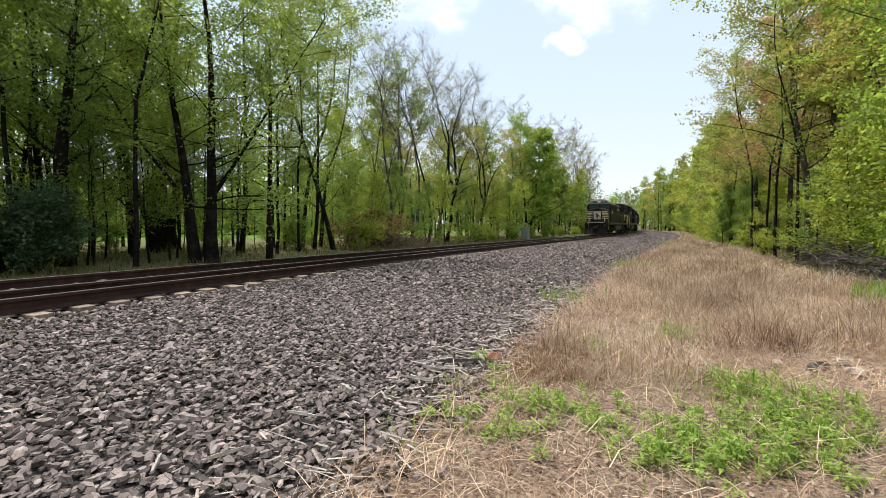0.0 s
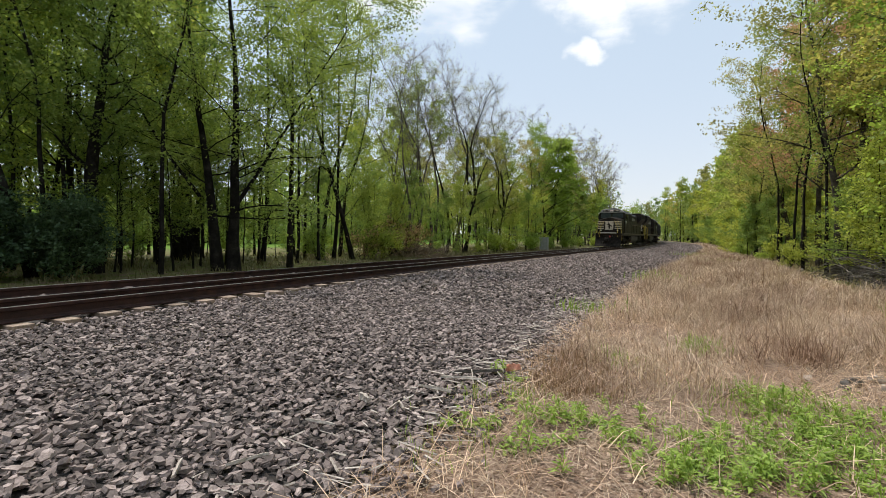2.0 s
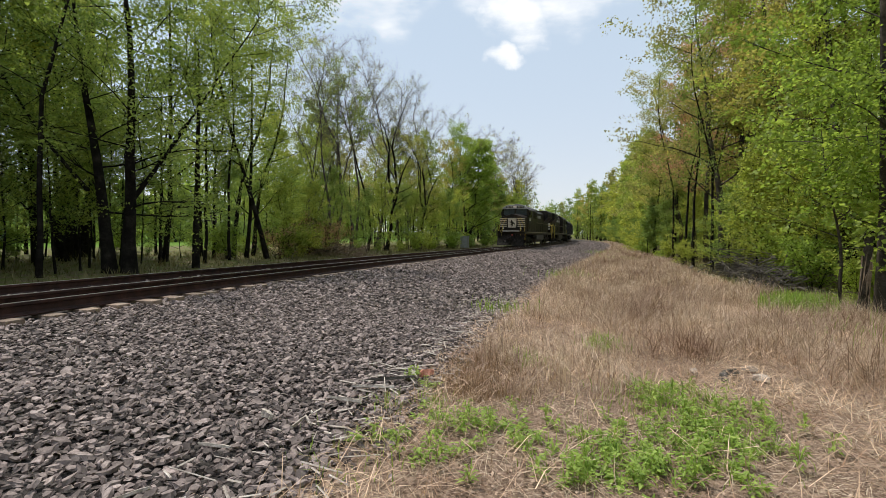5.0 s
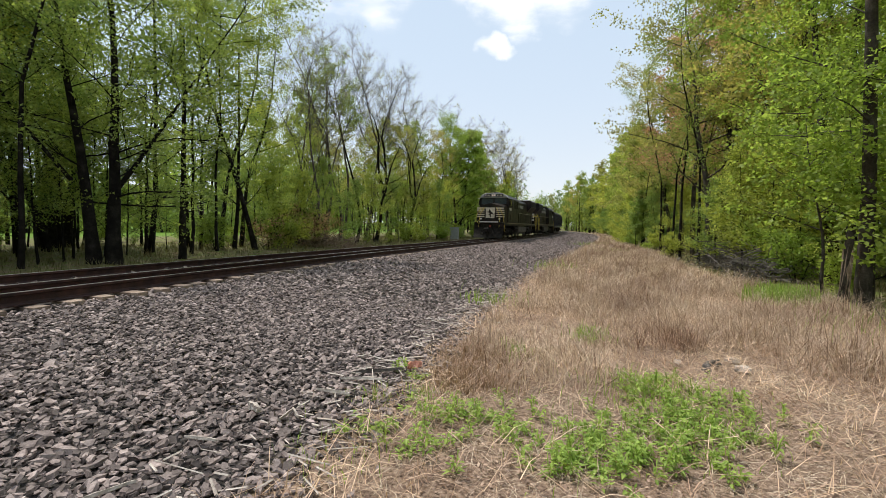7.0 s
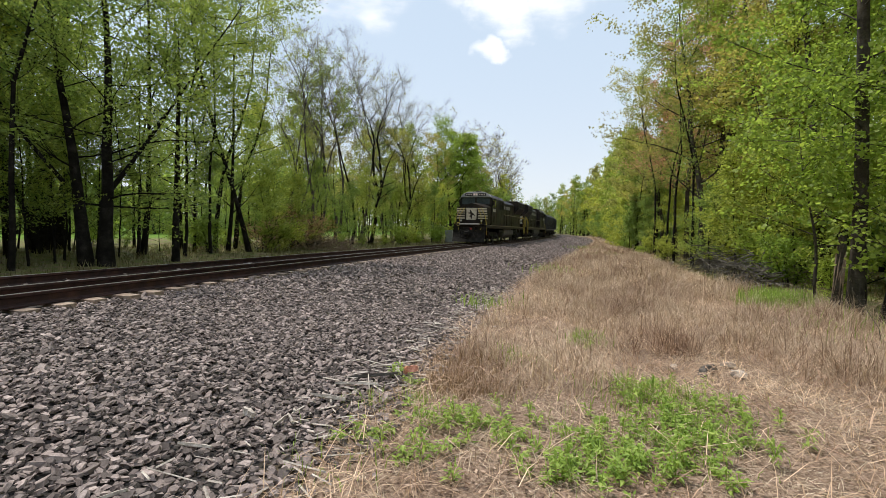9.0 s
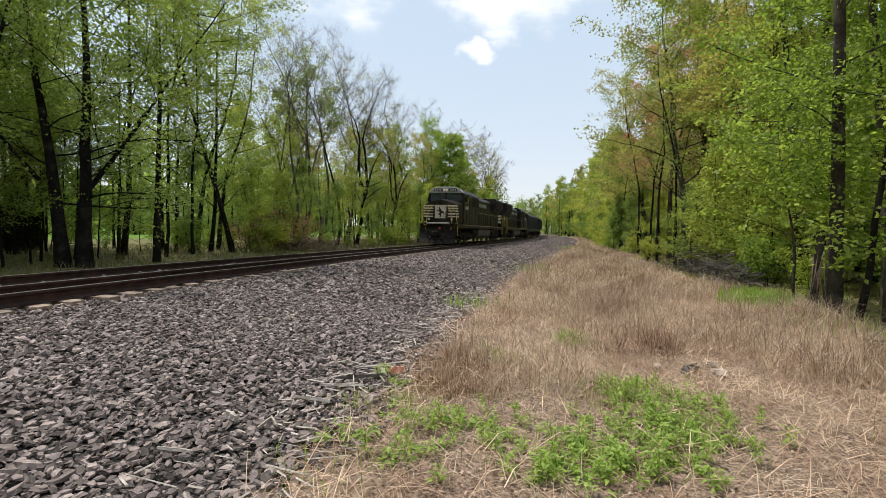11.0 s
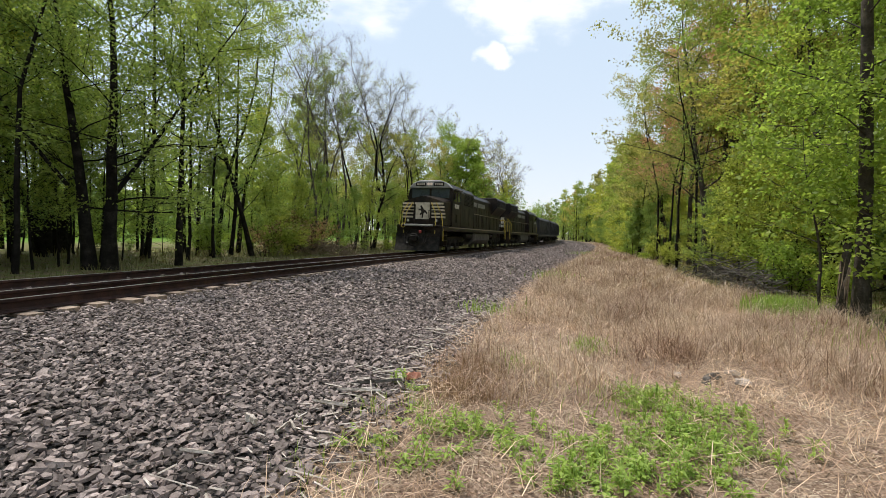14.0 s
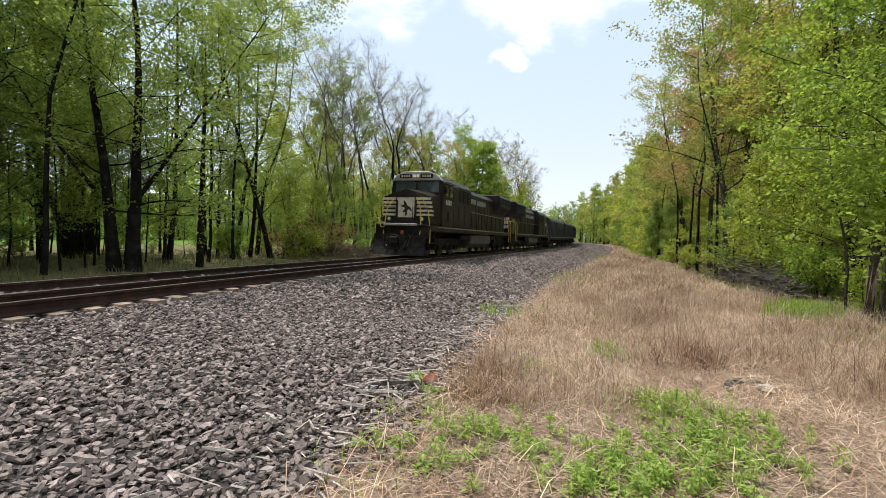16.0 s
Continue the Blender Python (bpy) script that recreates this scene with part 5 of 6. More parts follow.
    for x in (-0.53, 0.53):
        handrail(lo, "nose_ladder", [(x, 9.93, 1.75), (x, 9.93, 3.1)], M_BLACK, 0.03)
    bm = bmesh.new()
    shape = [(-0.03, 2.14), (0.06, 2.14), (0.04, 2.34), (0.16, 2.28), (0.20, 2.36), (0.08, 2.46), (0.10, 2.56), (0.26, 2.58), (0.28, 2.66), (0.12, 2.68), (0.16, 2.84), (0.10, 2.90), (0.02, 2.80),
             (-0.10, 2.62), (-0.24, 2.56), (-0.34, 2.36), (-0.28, 2.34), (-0.18, 2.46), (-0.08, 2.42)]
    sweep(bm, shape, 9.855, 9.868)
    part("emblem", bm, M_BLACK, lo, "plain black emblem shape")
    part("nose_door", B(-0.95, -0.45, 9.80, 9.875, 1.75, 2.15, bevel=0.02), M_BLACK, lo)
    for x in (-0.95, 0.95):
        bm = bmesh.new()
        cyl(bm, (x, 9.82, 1.98), (x, 9.93, 1.98), 0.12, 0.12, 14)
        d = part("ditch_light", bm, M_BLACK, lo)
        bm = bmesh.new()
        cyl(bm, (x, 9.925, 1.98), (x, 9.94, 1.98), 0.085, 0.085, 14)
        part("lens", bm, M_WHITE, d)
    # cab with chamfered roof
    bm = bmesh.new()
    cab = [(-1.52, 1.68), (1.52, 1.68), (1.52, 3.92), (1.22, 4.28), (0.72, 4.46), (-0.72, 4.46), (-1.22, 4.28), (-1.52, 3.92)]
    sweep(bm, cab, 5.55, 8.45)
    bmesh.ops.bevel(bm, geom=list(bm.edges), offset=0.04, segments=2, affect="EDGES")
    part("cab", bm, M_BLACK, lo)
    bm = bmesh.new()
    brow = [(-1.48, 4.02), (1.48, 4.02), (1.20, 4.31), (0.72, 4.49), (-0.72, 4.49), (-1.20, 4.31)]
    sweep(bm, brow, 8.2, 8.62)
    bmesh.ops.bevel(bm, geom=list(bm.edges), offset=0.03, segments=1, affect="EDGES")
    part("roof_brow", bm, M_GREYROOF, lo, "pale grey cab brow")
    for sx in (-1, 1):
        bd = part("number_board", B(*sorted((sx * 0.26, sx * 0.98)), 8.60, 8.64, 4.14, 4.36, bevel=0.01), M_BLACK, lo)
        bm = bmesh.new()
        for k in range(4):
            x = sx * 0.40 + sx * k * 0.145
            box(bm, x - 0.045, x + 0.045, 8.641, 8.646, 4.19, 4.31)
        part("board_bars", bm, M_CREAM, bd, "cream bars on the number board")
        bm = bmesh.new()
        cyl(bm, (sx * 0.1, 8.60, 4.26), (sx * 0.1, 8.66, 4.26), 0.085, 0.085, 14)
        part("headlight", bm, M_HEADLIGHT, lo, "round headlight")
        part("windscreen", B(*sorted((sx * 0.07, sx * 1.30)), 8.43, 8.475, 3.42, 4.02, bevel=0.015), M_GLASS, lo, "dark cab windscreen")
        bm = bmesh.new()
        pipe(bm, [(sx * 0.7, 8.49, 3.55), (sx * 0.5, 8.49, 3.85)], 0.012, 5)
        part("wiper", bm, M_BLACK, lo)
        for y0, y1 in ((7.45, 8.1), (6.65, 7.3)):
            w = part("side_window", B(*sorted((sx * 1.50, sx * 1.53)), y0, y1, 3.25, 3.84, bevel=0.01), M_GLASS, lo, "dark cab side window")
            bm = bmesh.new()
            for a, b, c, d in ((y0 - 0.04, y1 + 0.04, 3.84, 3.88), (y0 - 0.04, y1 + 0.04, 3.21, 3.25), (y0 - 0.04, y0, 3.21, 3.88), (y1, y1 + 0.04, 3.21, 3.88)):
                box(bm, *sorted((sx * 1.515, sx * 1.545)), a, b, c, d)
            part("window_frame", bm, M_BLACK, w)
        bm = bmesh.new()
        prism(bm, [(6.55, 3.96), (8.2, 3.96), (8.2, 3.99), (6.55, 3.99)], *sorted((sx * 1.5, sx * 1.72)))
        part("sun_shade", bm, M_WHITE, lo, "white metal sun shade")
        for k in range(4):
            y = 7.8 - k * 0.26
            part("number_bar", B(*sorted((sx * 1.515, sx * 1.53)), y - 0.085, y + 0.085, 2.82, 3.08), M_WHITE, lo, "white bar on the cab side")
        part("cab_door", B(*sorted((sx * 1.51, sx * 1.535)), 5.85, 6.5, 1.72, 3.6, bevel=0.01), M_BLACK, lo)
        part("vent_panel", B(*sorted((sx * 1.51, sx * 1.528)), 7.3, 7.65, 1.95, 2.45), M_UNDER, lo)
        bm = bmesh.new()
        cyl(bm, (sx * 1.62, 8.15, 3.35), (sx * 1.62, 8.15, 3.75), 0.07, 0.07, 8)
        part("mirror", bm, M_BLACK, lo)
    bm = bmesh.new()
    box(bm, -0.25, 0.25, 6.6, 7.6, 4.46, 4.62, 0.04)
    cyl(bm, (0.5, 6.2, 4.46), (0.5, 6.2, 4.64), 0.09, 0.12, 10)
    for x in (-0.3, -0.15, 0.0):
        cyl(bm, (x, 6.25, 4.56), (x, 6.0, 4.6), 0.05, 0.03, 8)
    part("roof_gear", bm, M_BLACK, lo)
    # equipment cabinet behind the cab
    bm = bmesh.new()
    sweep(bm, [(-1.46, 1.68), (1.46, 1.68), (1.46, 4.0), (1.2, 4.28), (-1.2, 4.28), (-1.46, 4.0)], 2.7, 5.55)
    bmesh.ops.bevel(bm, geom=list(bm.edges), offset=0.03, segments=1, affect="EDGES")
    part("equipment_cabinet", bm, M_BLACK, lo)
    for sx in (-1, 1):
        for k in range(3):
            y = 2.95 + k * 0.9
            g = part("grille", B(*sorted((sx * 1.455, sx * 1.475)), y, y + 0.7, 3.15, 3.85), M_UNDER, lo)
            bm = bmesh.new()
            for j in range(7):
                box(bm, *sorted((sx * 1.47, sx * 1.49)), y + 0.03, y + 0.67, 3.2 + j * 0.09, 3.235 + j * 0.09)
            part("louvre", bm, M_BLACK, g)
        part("panel_door", B(*sorted((sx * 1.455, sx * 1.475)), 3.0, 4.1, 1.8, 3.0, bevel=0.01), M_BLACK, lo)
        part("panel_door", B(*sorted((sx * 1.455, sx * 1.475)), 4.25, 5.4, 1.8, 3.0, bevel=0.01), M_BLACK, lo)
    # engine hood
    bm = bmesh.new()
    sweep(bm, [(-0.95, 1.66), (0.95, 1.66), (0.95, 3.95), (0.72, 4.22), (-0.72, 4.22), (-0.95, 3.95)], -5.6, 2.7)
    part("engine_hood", bm, M_BLACK, lo)
    for sx in (-1, 1):
        for k in range(9):
            y = -5.35 + k * 0.88
            part("hood_door", B(*sorted((sx * 0.95, sx * 0.975)), y, y + 0.80, 1.85, 3.3, bevel=0.012), M_BLACK, lo)
        for y0, y1 in ((-0.2, 1.9), (-2.9, -0.7)):
            k = y0
            while k < y1:
                part("lettering_bar", B(*sorted((sx * 0.974, sx * 0.985)), k, k + 0.17, 3.36, 3.68), M_GREYROOF, lo, "pale lettering bar on the hood")
                k += 0.27
        pts = [(sx * 1.46, y, 2.72) for y in (2.6, 1.2, -0.2, -1.6, -3.0, -4.4, -5.8, -7.2, -8.6, -9.4)]
        handrail(lo, "walkway_rail", pts, M_SILL, 0.02)
        for p in pts[::1]:
            handrail(lo, "rail_post", [(p[0], p[1], 1.6), p], M_BLACK, 0.018)
    bm = bmesh.new()
    box(bm, -0.55, 0.55, -1.2, 0.9, 4.15, 4.36, 0.05)
    box(bm, -0.3, 0.3, -3.2, -2.2, 4.15, 4.42, 0.05)
    part("exhaust_stack", bm, M_UNDER, lo)
    # radiator with flared wings
    bm = bmesh.new()
    sweep(bm, [(-0.95, 1.66), (0.95, 1.66), (0.95, 3.05), (1.50, 3.65), (1.50, 4.35), (1.35, 4.5), (-1.35, 4.5), (-1.50, 4.35), (-1.50, 3.65), (-0.95, 3.05)], -9.9, -5.6)
    bmesh.ops.bevel(bm, geom=list(bm.edges), offset=0.03, segments=1, affect="EDGES")
    part("radiator", bm, M_BLACK, lo)
    for sx in (-1, 1):
        for k in range(4):
            y = -9.75 + k * 1.02
            part("radiator_grille", B(*sorted((sx * 1.495, sx * 1.515)), y, y + 0.92, 3.75, 4.3), M_UNDER, lo)
    bm = bmesh.new()
    for k in range(4):
        for j in range(3):
            box(bm, -0.8 + k * 0.42, -0.45 + k * 0.42, -9.93, -9.905, 2.1 + j * 0.36, 2.36 + j * 0.36)
    part("rear_stripes", bm, M_WHITE, lo, "white marks on the hood end")
    bm = bmesh.new()
    pipe(bm, [(-1.3, -10.3, 1.66), (-1.3, -10.3, 2.7), (1.3, -10.3, 2.7), (1.3, -10.3, 1.66)], 0.02, 6)
    part("end_rail", bm, M_YELLOW, lo)
    for sx in (-1, 1):
        handrail(lo, "front_rail", [(sx * 1.3, 10.15, 1.7), (sx * 1.3, 10.15, 2.55), (sx * 0.5, 10.15, 2.55), (sx * 0.5, 10.15, 1.7)], M_BLACK, 0.018)
    # tank, reservoirs, trucks
    bm = bmesh.new()
    sweep(bm, [(-1.1, 0.42), (1.1, 0.42), (1.42, 0.72), (1.42, 1.3), (-1.42, 1.3), (-1.42, 0.72)], -3.0, 2.5)
    bmesh.ops.bevel(bm, geom=list(bm.edges), offset=0.05, segments=2, affect="EDGES")
    part("fuel_tank", bm, M_TANK, lo, "dusty grey fuel tank")
    for sx in (-1, 1):
        part("air_tank", cyl(bmesh.new(), (sx * 1.2, 2.7, 1.08), (sx * 1.2, 4.4, 1.08), 0.2, 0.2, 14), M_UNDER, lo)
        part("air_tank", cyl(bmesh.new(), (sx * 1.25, -4.3, 1.15), (sx * 1.25, -3.2, 1.15), 0.17, 0.17, 14), M_UNDER, lo)
        part("battery_box", B(*sorted((sx * 0.9, sx * 1.4)), -5.0, -4.4, 0.85, 1.35, bevel=0.03), M_UNDER, lo)
    for ch in lo.children:
        for p in (ch, *ch.children):
            for q in p.data.vertices:
                if q.co.z > 1.66:
                    q.co.z = 1.66 + (q.co.z - 1.66) * 1.065
    bogie(lo, 6.75, 3, 1.98)
    bogie(lo, -6.75, 3, 1.98)
    return lo


def hopper():
    car = tagged(new("hopper_car"), "dark grey ribbed steel hopper car", "freight car")
    bm = bmesh.new()
    sweep(bm, [(-1.0, 1.0), (1.0, 1.0), (1.5, 1.5), (1.52, 3.7), (1.2, 4.1), (0.5, 4.28), (-0.5, 4.28), (-1.2, 4.1), (-1.52, 3.7), (-1.5, 1.5)], -7.4, 7.4)
    bmesh.ops.bevel(bm, geom=list(bm.edges), offset=0.06, segments=2, affect="EDGES")
    part("body", bm, M_CAR, car)
    for sx in (-1, 1):
        for k in range(12):
            y = -6.9 + k * 1.25
            part("rib", B(*sorted((sx * 1.51, sx * 1.58)), y - 0.04, y + 0.04, 1.5, 3.68), M_CAR, car)
        part("side_sill", B(*sorted((sx * 1.45, sx * 1.57)), -7.5, 7.5, 1.28, 1.48, bevel=0.02), M_TANK, car, "pale dusty side sill")
    for k in (-3.6, 0.0, 3.6):
        bm = bmesh.new()
        add(bm, [(-1.0, k - 1.3, 1.05), (1.0, k - 1.3, 1.05), (1.0, k + 1.3, 1.05), (-1.0, k + 1.3, 1.05), (-0.6, k - 0.4, 0.42), (0.6, k - 0.4, 0.42), (0.6, k + 0.4, 0.42), (-0.6, k + 0.4, 0.42)],
            [(0, 1, 2, 3), (7, 6, 5, 4), (0, 4, 5, 1), (1, 5, 6, 2), (2, 6, 7, 3), (3, 7, 4, 0)])
        part("hopper_outlet", bm, M_UNDER, car)
    for sy in (-1, 1):
        bm = bmesh.new()
        box(bm, -0.3, 0.3, *sorted((sy * 6.5, sy * 7.7)), 0.8, 1.3, 0.03)
        box(bm, -0.16, 0.16, *sorted((sy * 7.6, sy * 8.05)), 0.74, 1.02, 0.04)
        part("coupler", bm, M_UNDER, car)
        bm = bmesh.new()
        for k in range(6):
            box(bm, -1.5, -1.0, sy * 7.46 - 0.015, sy * 7.46 + 0.015, 1.5 + k * 0.4, 1.53 + k * 0.4)
        for x in (-1.5, -1.0):
            box(bm, x - 0.02, x + 0.02, sy * 7.46 - 0.015, sy * 7.46 + 0.015, 1.4, 3.7)
        part("ladder", bm, M_CAR, car)
    bogie(car, 5.6, 2, 1.75, 0.62)
    bogie(car, -5.6, 2, 1.75, 0.62)
    return car


loco = locomotive()
rear_loco = copy_thing(loco, Matrix())
tagged(rear_loco, "black diesel freight locomotive coupled backwards behind another")
hopper_car = hopper()
TRAIN = [(loco, 11.2, True), (rear_loco, 33.6, False), (hopper_car, 52.9, True)]
for i in range(4):
    TRAIN.append((copy_thing(hopper_car, Matrix()), 52.9 + 16.1 * (i + 1), True))

# ---- small things along the line ----
M_STICK = surface("grey_dead_wood", [(0.05, 0.042, 0.036), (0.12, 0.105, 0.092), (0.24, 0.215, 0.19)], 5, 50, 0.9, relief=0.6, dist=0.01, island=0.35)
M_SPLIT = surface("torn_pale_wood", [(0.13, 0.085, 0.055), (0.26, 0.18, 0.125), (0.40, 0.31, 0.23)], 5, 40, 0.85, relief=0.6, dist=0.015)
M_BOXGREY = surface("dull_grey_cabinet", [(0.22, 0.23, 0.22), (0.32, 0.33, 0.32)], 3, 40, 0.6)
M_ORANGE = surface("orange_marking_paint", [(0.55, 0.20, 0.12), (0.72, 0.34, 0.24)], 12, 80, 0.7)


PILE_S0, PILE_S1 = -2.8, 6.4


def brush_pile():
    """Dead branches thrown together along the foot of the wood."""
    pile = tagged(new("brush_pile"), "heap of grey dead branches at the wood's edge", "brush pile")
    rnd = random.Random(44)
    v, f = [], []
    for i in range(420):
        t = rnd.random()
        c = trk(PILE_S0 + (PILE_S1 - PILE_S0) * t, 16.0 + rnd.gauss(0, 0.38))
        hgt = 1.3 * math.sin(math.pi * min(max(t, 0.08), 0.92)) * rnd.random()
        p = Vector((c.x, c.y, gz(c.x, c.y) + 0.03 + hgt))
        a = -heading(0) + math.pi / 2 + rnd.gauss(0, 0.95)
        d = Vector((math.cos(a), math.sin(a), rnd.gauss(0.05, 0.3)))
        pts, rad = grow(rnd, p - d * 0.9, d, rnd.uniform(0.7, 2.4), rnd.uniform(0.006, 0.03), 4, 0.22, -0.04)
        for q in pts:
            q.z = max(q.z, gz(q.x, q.y) + 0.01)
        limb(v, f, pts, rad, 4)
    ob = new("brushwood", mesh_of("brushwood", v, f, M_STICK))
    ob.parent = pile
    for s, off, L, r in ((-3.0, 15.9, 2.4, 0.08), (8.6, 14.8, 1.8, 0.10)):
        p = trk(s, off)
        bm = bmesh.new()
        z = gz(p.x, p.y) + r * 0.9
        a = rnd.uniform(0.3, 1.2)
        cyl(bm, (p.x - math.cos(a) * L / 2, p.y - math.sin(a) * L / 2, z), (p.x + math.cos(a) * L / 2, p.y + math.sin(a) * L / 2, z + 0.05), r, r * 0.8, 10)
        part("log", bm, M_STICK, pile)
    return pile


brush_pile()


def dead_branch_heap(label, cx, cy, count, rx, ry, high, thick, mat):
    """Fallen twigs and branches thrown together round a place."""
    heap = tagged(new("brush_pile"), label, "brush pile")
    rnd = random.Random(45)
    v, f = [], []
    for i in range(count):
        x, y = rnd.gauss(cx, rx), rnd.gauss(cy, ry)
        fall = math.exp(-((x - cx) / rx) ** 2 * 0.5 - ((y - cy) / ry) ** 2 * 0.5)
        p = Vector((x, y, gz(x, y) + 0.02 + rnd.uniform(0.0, high) * fall))
        d = Vector((rnd.gauss(0.6, 0.5), rnd.gauss(-0.2, 0.5), rnd.gauss(0, 0.12) + high * 0.25)).normalized()
        pts, rad = grow(rnd, p, d, rnd.uniform(0.5, 1.5), rnd.uniform(thick * 0.3, thick), 4, 0.12, -0.02)
        for q in pts:
            q.z = max(q.z, gz(q.x, q.y) + 0.01)
        limb(v, f, pts, rad, 4)
    ob = new("brushwood", mesh_of("brushwood", v, f, mat))
    ob.parent = heap
    return heap


dead_branch_heap("low tangle of fallen twigs on the verge", 8.2, 5.6, 70, 0.6, 0.5, 0.2, 0.02, M_STICK)
_heap = trk(6.4, -6.9)
dead_branch_heap("brown heap of dead branches and roots under the far wood", _heap.x, _heap.y, 260, 1.3, 0.6, 1.0, 0.04, M_SPLIT)


def torn_stump():
    """A broken trunk with bark hanging from pale split wood."""
    p = trk(-9.55, 15.1)
    z = gz(p.x, p.y)
    st = tagged(new("tree_stump"), "broken tree stump with torn pale wood", "stump")
    rnd = random.Random(46)
    bm = bmesh.new()
    seg, rows = 12, 9
    rings = []
    for j in range(rows):
        h = -0.2 + 1.9 * j / (rows - 1)
        r = 0.125 - 0.006 * j + (0.03 if j == 0 else 0)
        ring = []
        for i in range(seg):
            a = i * 2 * math.pi / seg
            hh = h + (rnd.uniform(-0.35, 0.35) if j == rows - 1 else 0)
            rr = r * rnd.uniform(0.86, 1.1)
            ring.append(bm.verts.new((rr * math.cos(a) + 0.012 * j, rr * math.sin(a), hh)))
        rings.append(ring)
    for j in range(rows - 1):
        for i in range(seg):
            bm.faces.new((rings[j][i], rings[j][(i + 1) % seg], rings[j + 1][(i + 1) % seg], rings[j + 1][i]))
    bm.faces.new(rings[-1])
    part("bark", bm, M_BARK_BROWN, st)
    bm = bmesh.new()
    for i in range(7):
        a = 3.3 + 0.28 * i
        h0, h1 = rnd.uniform(0.3, 0.9), rnd.uniform(1.0, 1.6)
        add(bm, [(0.128 * math.cos(a - 0.12), 0.128 * math.sin(a - 0.12), h0), (0.128 * math.cos(a + 0.12), 0.128 * math.sin(a + 0.12), h0 + 0.2), (0.122 * math.cos(a + 0.12) + 0.05, 0.122 * math.sin(a + 0.12), h1),
                 (0.135 * math.cos(a - 0.1) + 0.05, 0.135 * math.sin(a - 0.1), h1 - 0.2), (0.1 * math.cos(a), 0.1 * math.sin(a), (h0 + h1) / 2)], [(0, 1, 2, 3), (0, 4, 1), (1, 4, 2), (2, 4, 3), (3, 4, 0)])
    part("split_wood", bm, M_SPLIT, st, "torn pale heartwood")
    st.matrix_basis = Matrix.Translation((p.x, p.y, z))
    return st


torn_stump()


def signal_box():
    p = trk(33.0, -6.3)
    b = tagged(new("equipment_box"), "small grey metal trackside equipment box", "equipment box")
    part("cabinet", box(bmesh.new(), -0.45, 0.45, -0.35, 0.35, 0.12, 1.5, 0.03), M_BOXGREY, b)
    part("base", box(bmesh.new(), -0.5, 0.5, -0.4, 0.4, -0.15, 0.14, 0.02), M_STONE, b)
    part("roof", box(bmesh.new(), -0.5, 0.5, -0.4, 0.4, 1.5, 1.56, 0.01), M_BOXGREY, b)
    part("door", box(bmesh.new(), -0.4, 0.4, -0.375, -0.345, 0.2, 1.42, 0.01), M_BOXGREY, b)
    b.matrix_basis = Matrix.Translation((p.x, p.y, gz(p.x, p.y))) @ pose(0, 0, 0, 0, 0, -25)


signal_box()


def wood_piece(name, label, x, y, size, turn, tilt, mat, seed):
    """A split, tapering piece of wood lying on the ground."""
    rnd = random.Random(seed)
    th = tagged(new(name), label, "wood piece")
    bm = bmesh.new()
    L, W, H = size
    k = 6
    for j in range(k):
        u = j / (k - 1) - 0.5
        w, h = W * (1 - 1.3 * u * u) * rnd.uniform(0.8, 1.15), H * (1 - 1.2 * u * u) * rnd.uniform(0.8, 1.1)
        for a, b in ((-1, 0.0), (-0.55, 1.0), (0.5, 0.85), (1, 0.1), (0.4, -0.3), (-0.5, -0.3)):
            bm.verts.new((u * L, a * w / 2 + rnd.uniform(-0.1, 0.1) * W, b * h + rnd.uniform(-0.1, 0.1) * H))
    bm.verts.ensure_lookup_table()
    for j in range(k - 1):
        for i in range(6):
            a, b = j * 6 + i, j * 6 + (i + 1) % 6
            bm.faces.new((bm.verts[a], bm.verts[b], bm.verts[b + 6], bm.verts[a + 6]))
    bm.faces.new([bm.verts[i] for i in range(6)][::-1])
    bm.faces.new([bm.verts[(k - 1) * 6 + i] for i in range(6)])
    part("wood", bm, mat, th)
    th.matrix_basis = pose(x, y, gz(x, y) + H * 0.28 + (0.045 if trk_off(np.array([x]), np.array([y]))[0] < toe(along(np.array([x]), np.array([y]))[0])[0] + 0.2 else 0.02), tilt, 0, turn)
    return th


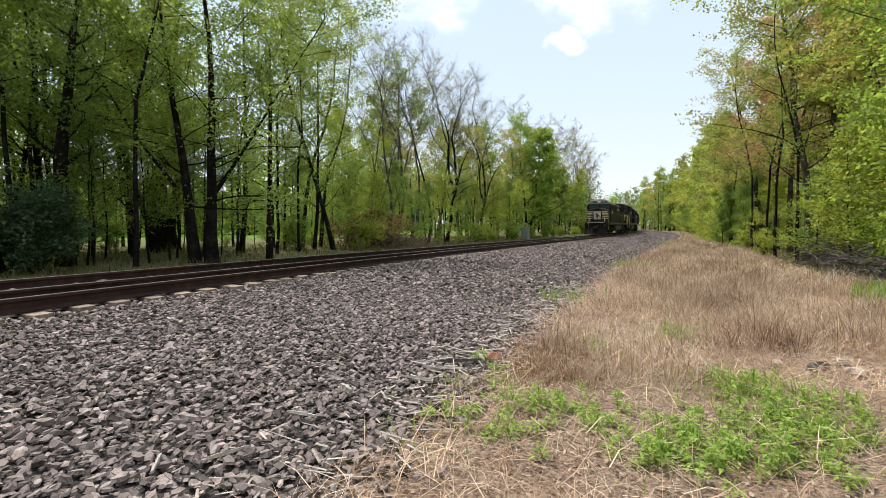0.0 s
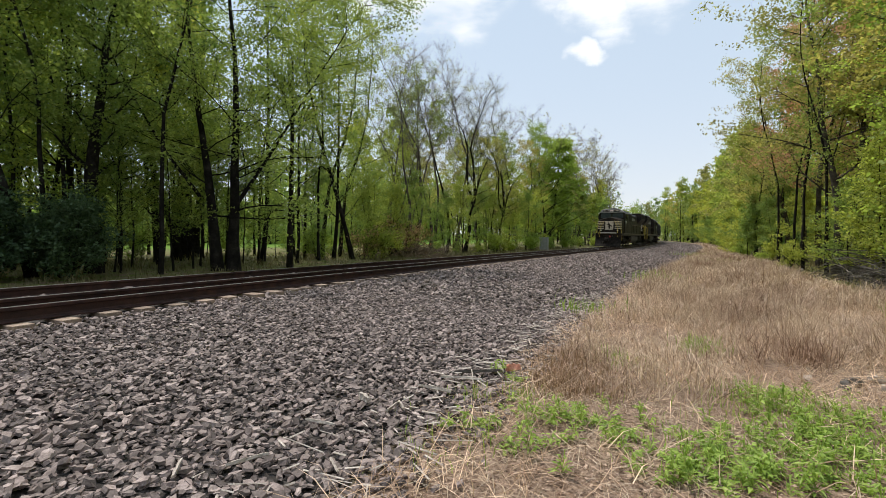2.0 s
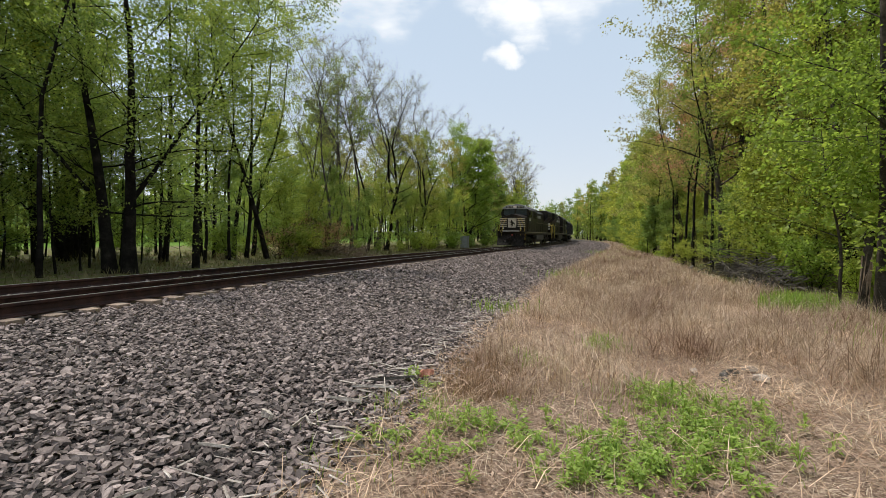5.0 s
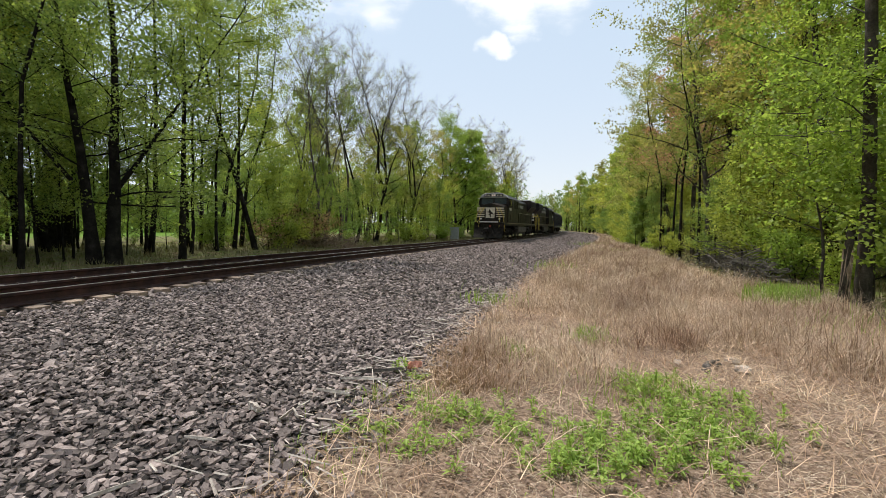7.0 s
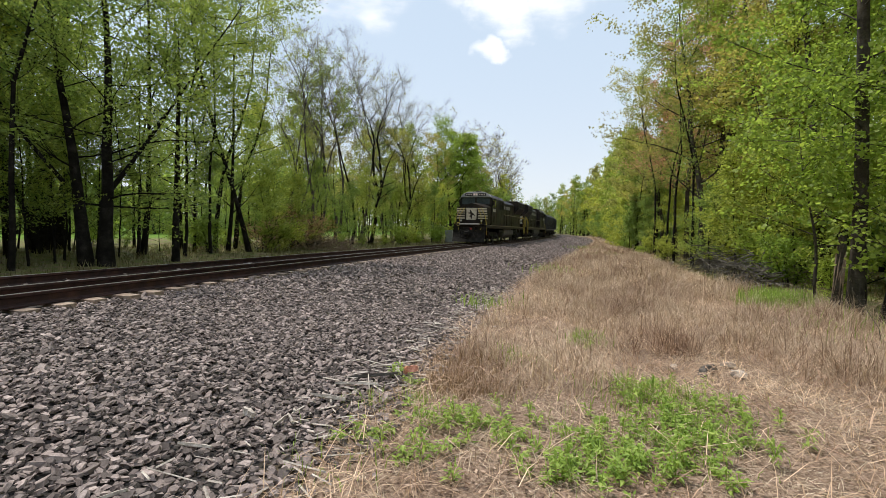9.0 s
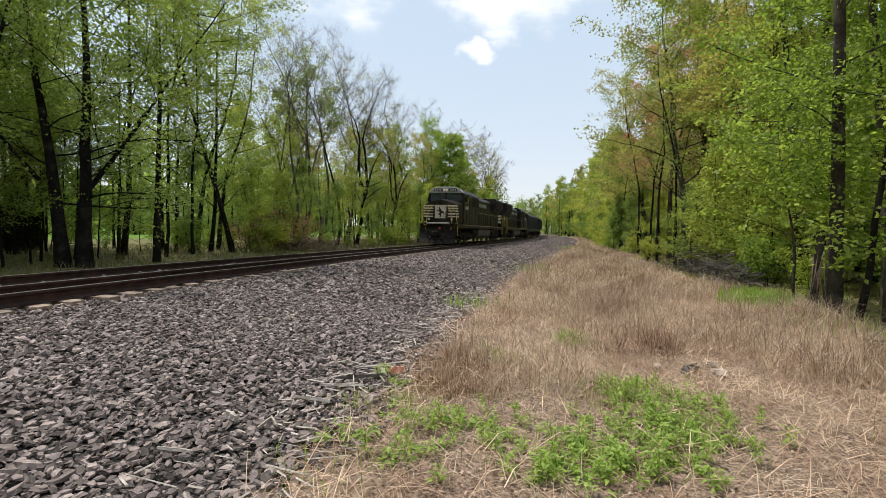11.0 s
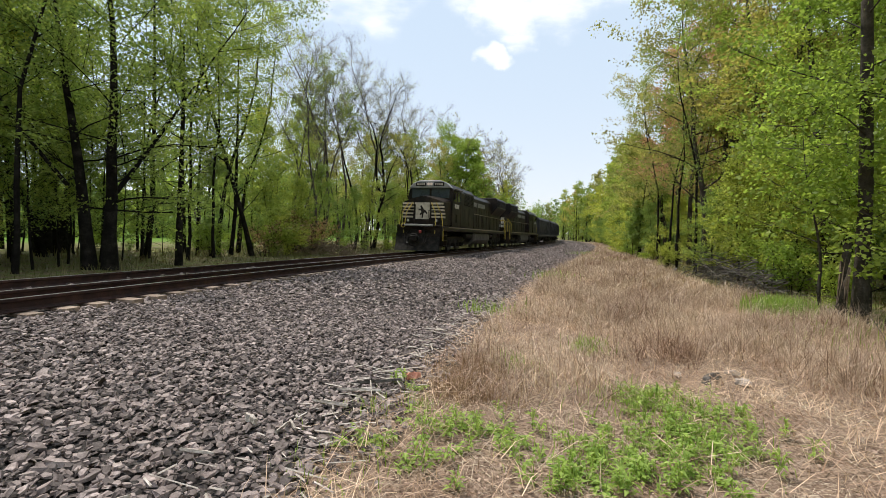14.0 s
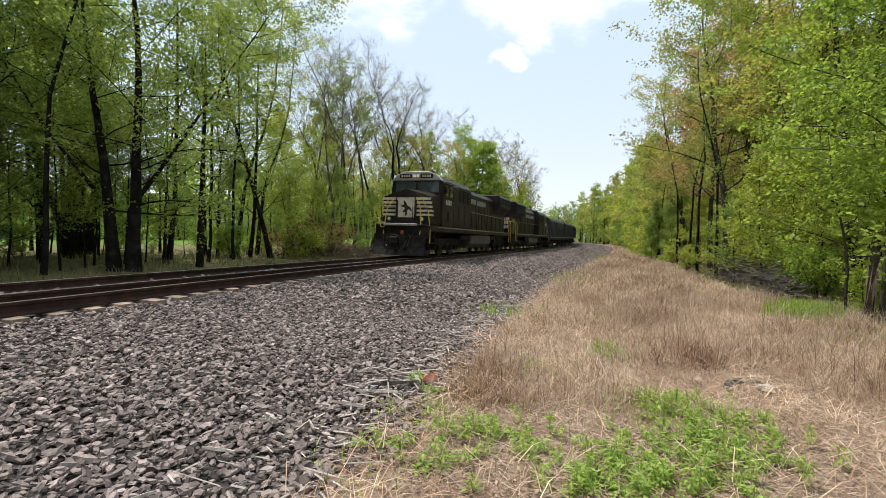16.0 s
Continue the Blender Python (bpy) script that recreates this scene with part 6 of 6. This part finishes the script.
for piece in (("wood_block", "pale bleached block of split wood", -0.88, 3.95, (0.15, 0.07, 0.06), -50, 10, M_CHIP, 1), ("wood_stick", "pale forked splinter of wood", -0.62, 3.86, (0.22, 0.025, 0.03), 70, 25, M_CHIP, 2),
              ("wood_stick", "pale forked splinter of wood", -0.55, 3.9, (0.2, 0.025, 0.03), 110, -20, M_CHIP, 3), ("wood_block", "orange-painted pale wood scrap", 0.52, 5.15, (0.16, 0.09, 0.07), 20, 0, M_ORANGE, 4),
              ("wood_stick", "grey weathered branch on the stone", 0.1, 4.95, (0.55, 0.03, 0.03), 12, 0, M_STICK, 5), ("wood_stick", "grey weathered branch on the stone", -0.05, 4.7, (0.42, 0.03, 0.025), -8, 0, M_CHIP, 6),
              ("wood_stick", "pale bleached stick by the stone", -0.3, 4.35, (0.36, 0.03, 0.03), -28, 0, M_CHIP, 7), ("wood_stick", "pale bleached stick by the stone", 0.38, 5.2, (0.3, 0.022, 0.025), 100, 20, M_CHIP, 8),
              ("wood_stick", "pale bleached stick by the stone", -1.1, 3.4, (0.26, 0.025, 0.02), -20, 0, M_CHIP, 9), ("wood_stick", "pale bleached stick by the stone", -1.35, 2.75, (0.25, 0.025, 0.02), 40, 0, M_CHIP, 10),
              ("wood_stick", "pale bleached stick by the stone", -1.7, 2.6, (0.22, 0.025, 0.02), 110, 10, M_CHIP, 11), ("wood_block", "grey rotten wood chunk in the grass", 3.9, 4.95, (0.2, 0.09, 0.07), 60, 0, M_STICK, 12),
              ("wood_block", "grey rotten wood chunk in the grass", 4.25, 4.8, (0.16, 0.09, 0.07), 130, 0, M_CHIP, 13), ("wood_block", "dark rotten wood chunk in the grass", 4.1, 5.1, (0.26, 0.1, 0.07), 20, 0, M_STICK, 14),
              ("wood_block", "pale rotten wood chip in the grass", 3.75, 5.25, (0.14, 0.05, 0.05), 80, 15, M_CHIP, 15), ("wood_block", "pale rotten wood chip in the grass", 4.45, 5.2, (0.18, 0.06, 0.05), -30, 10, M_CHIP, 16)):
    wood_piece(*piece)

# ---- the train rolls slowly towards the camera along the bend ----
NOSE_T = [0.0, 16.0]
NOSE_S = [42.2, 0.2]


def nose_at(t):
    return float(np.interp(t, NOSE_T, NOSE_S))


def motions():
    times = [i * 0.25 for i in range(65)]
    for thing, back, ahead in TRAIN:
        reach = 6.75 if back < 45 else 5.6
        rows = []
        for t in times:
            s = nose_at(t) + back
            a, b = trk(s - reach), trk(s + reach)
            way = a - b if ahead else b - a
            mid = (a + b) / 2
            rows.append((t, Matrix.Translation(mid) @ pose(0, 0, 0, 0, 0, math.degrees(math.atan2(-way.x, way.y)))
                         @ pose(0, 0, 0, math.degrees(math.asin(way.z / way.length)))))
        walk(thing, rows)
        for truck in thing.children:
            if not truck.name.startswith("bogie"):
                continue
            for w in truck.children:
                at, flip = w.location.copy(), w.location.x < 0
                turns = []
                for t in times:
                    roll = math.degrees((nose_at(0) - nose_at(t)) / 0.53) * (-1 if ahead else 1)
                    turns.append((t, pose(*at, roll) @ pose(0, 0, 0, 0, 0, 180 if flip else 0)))
                walk(w, turns)


motions()
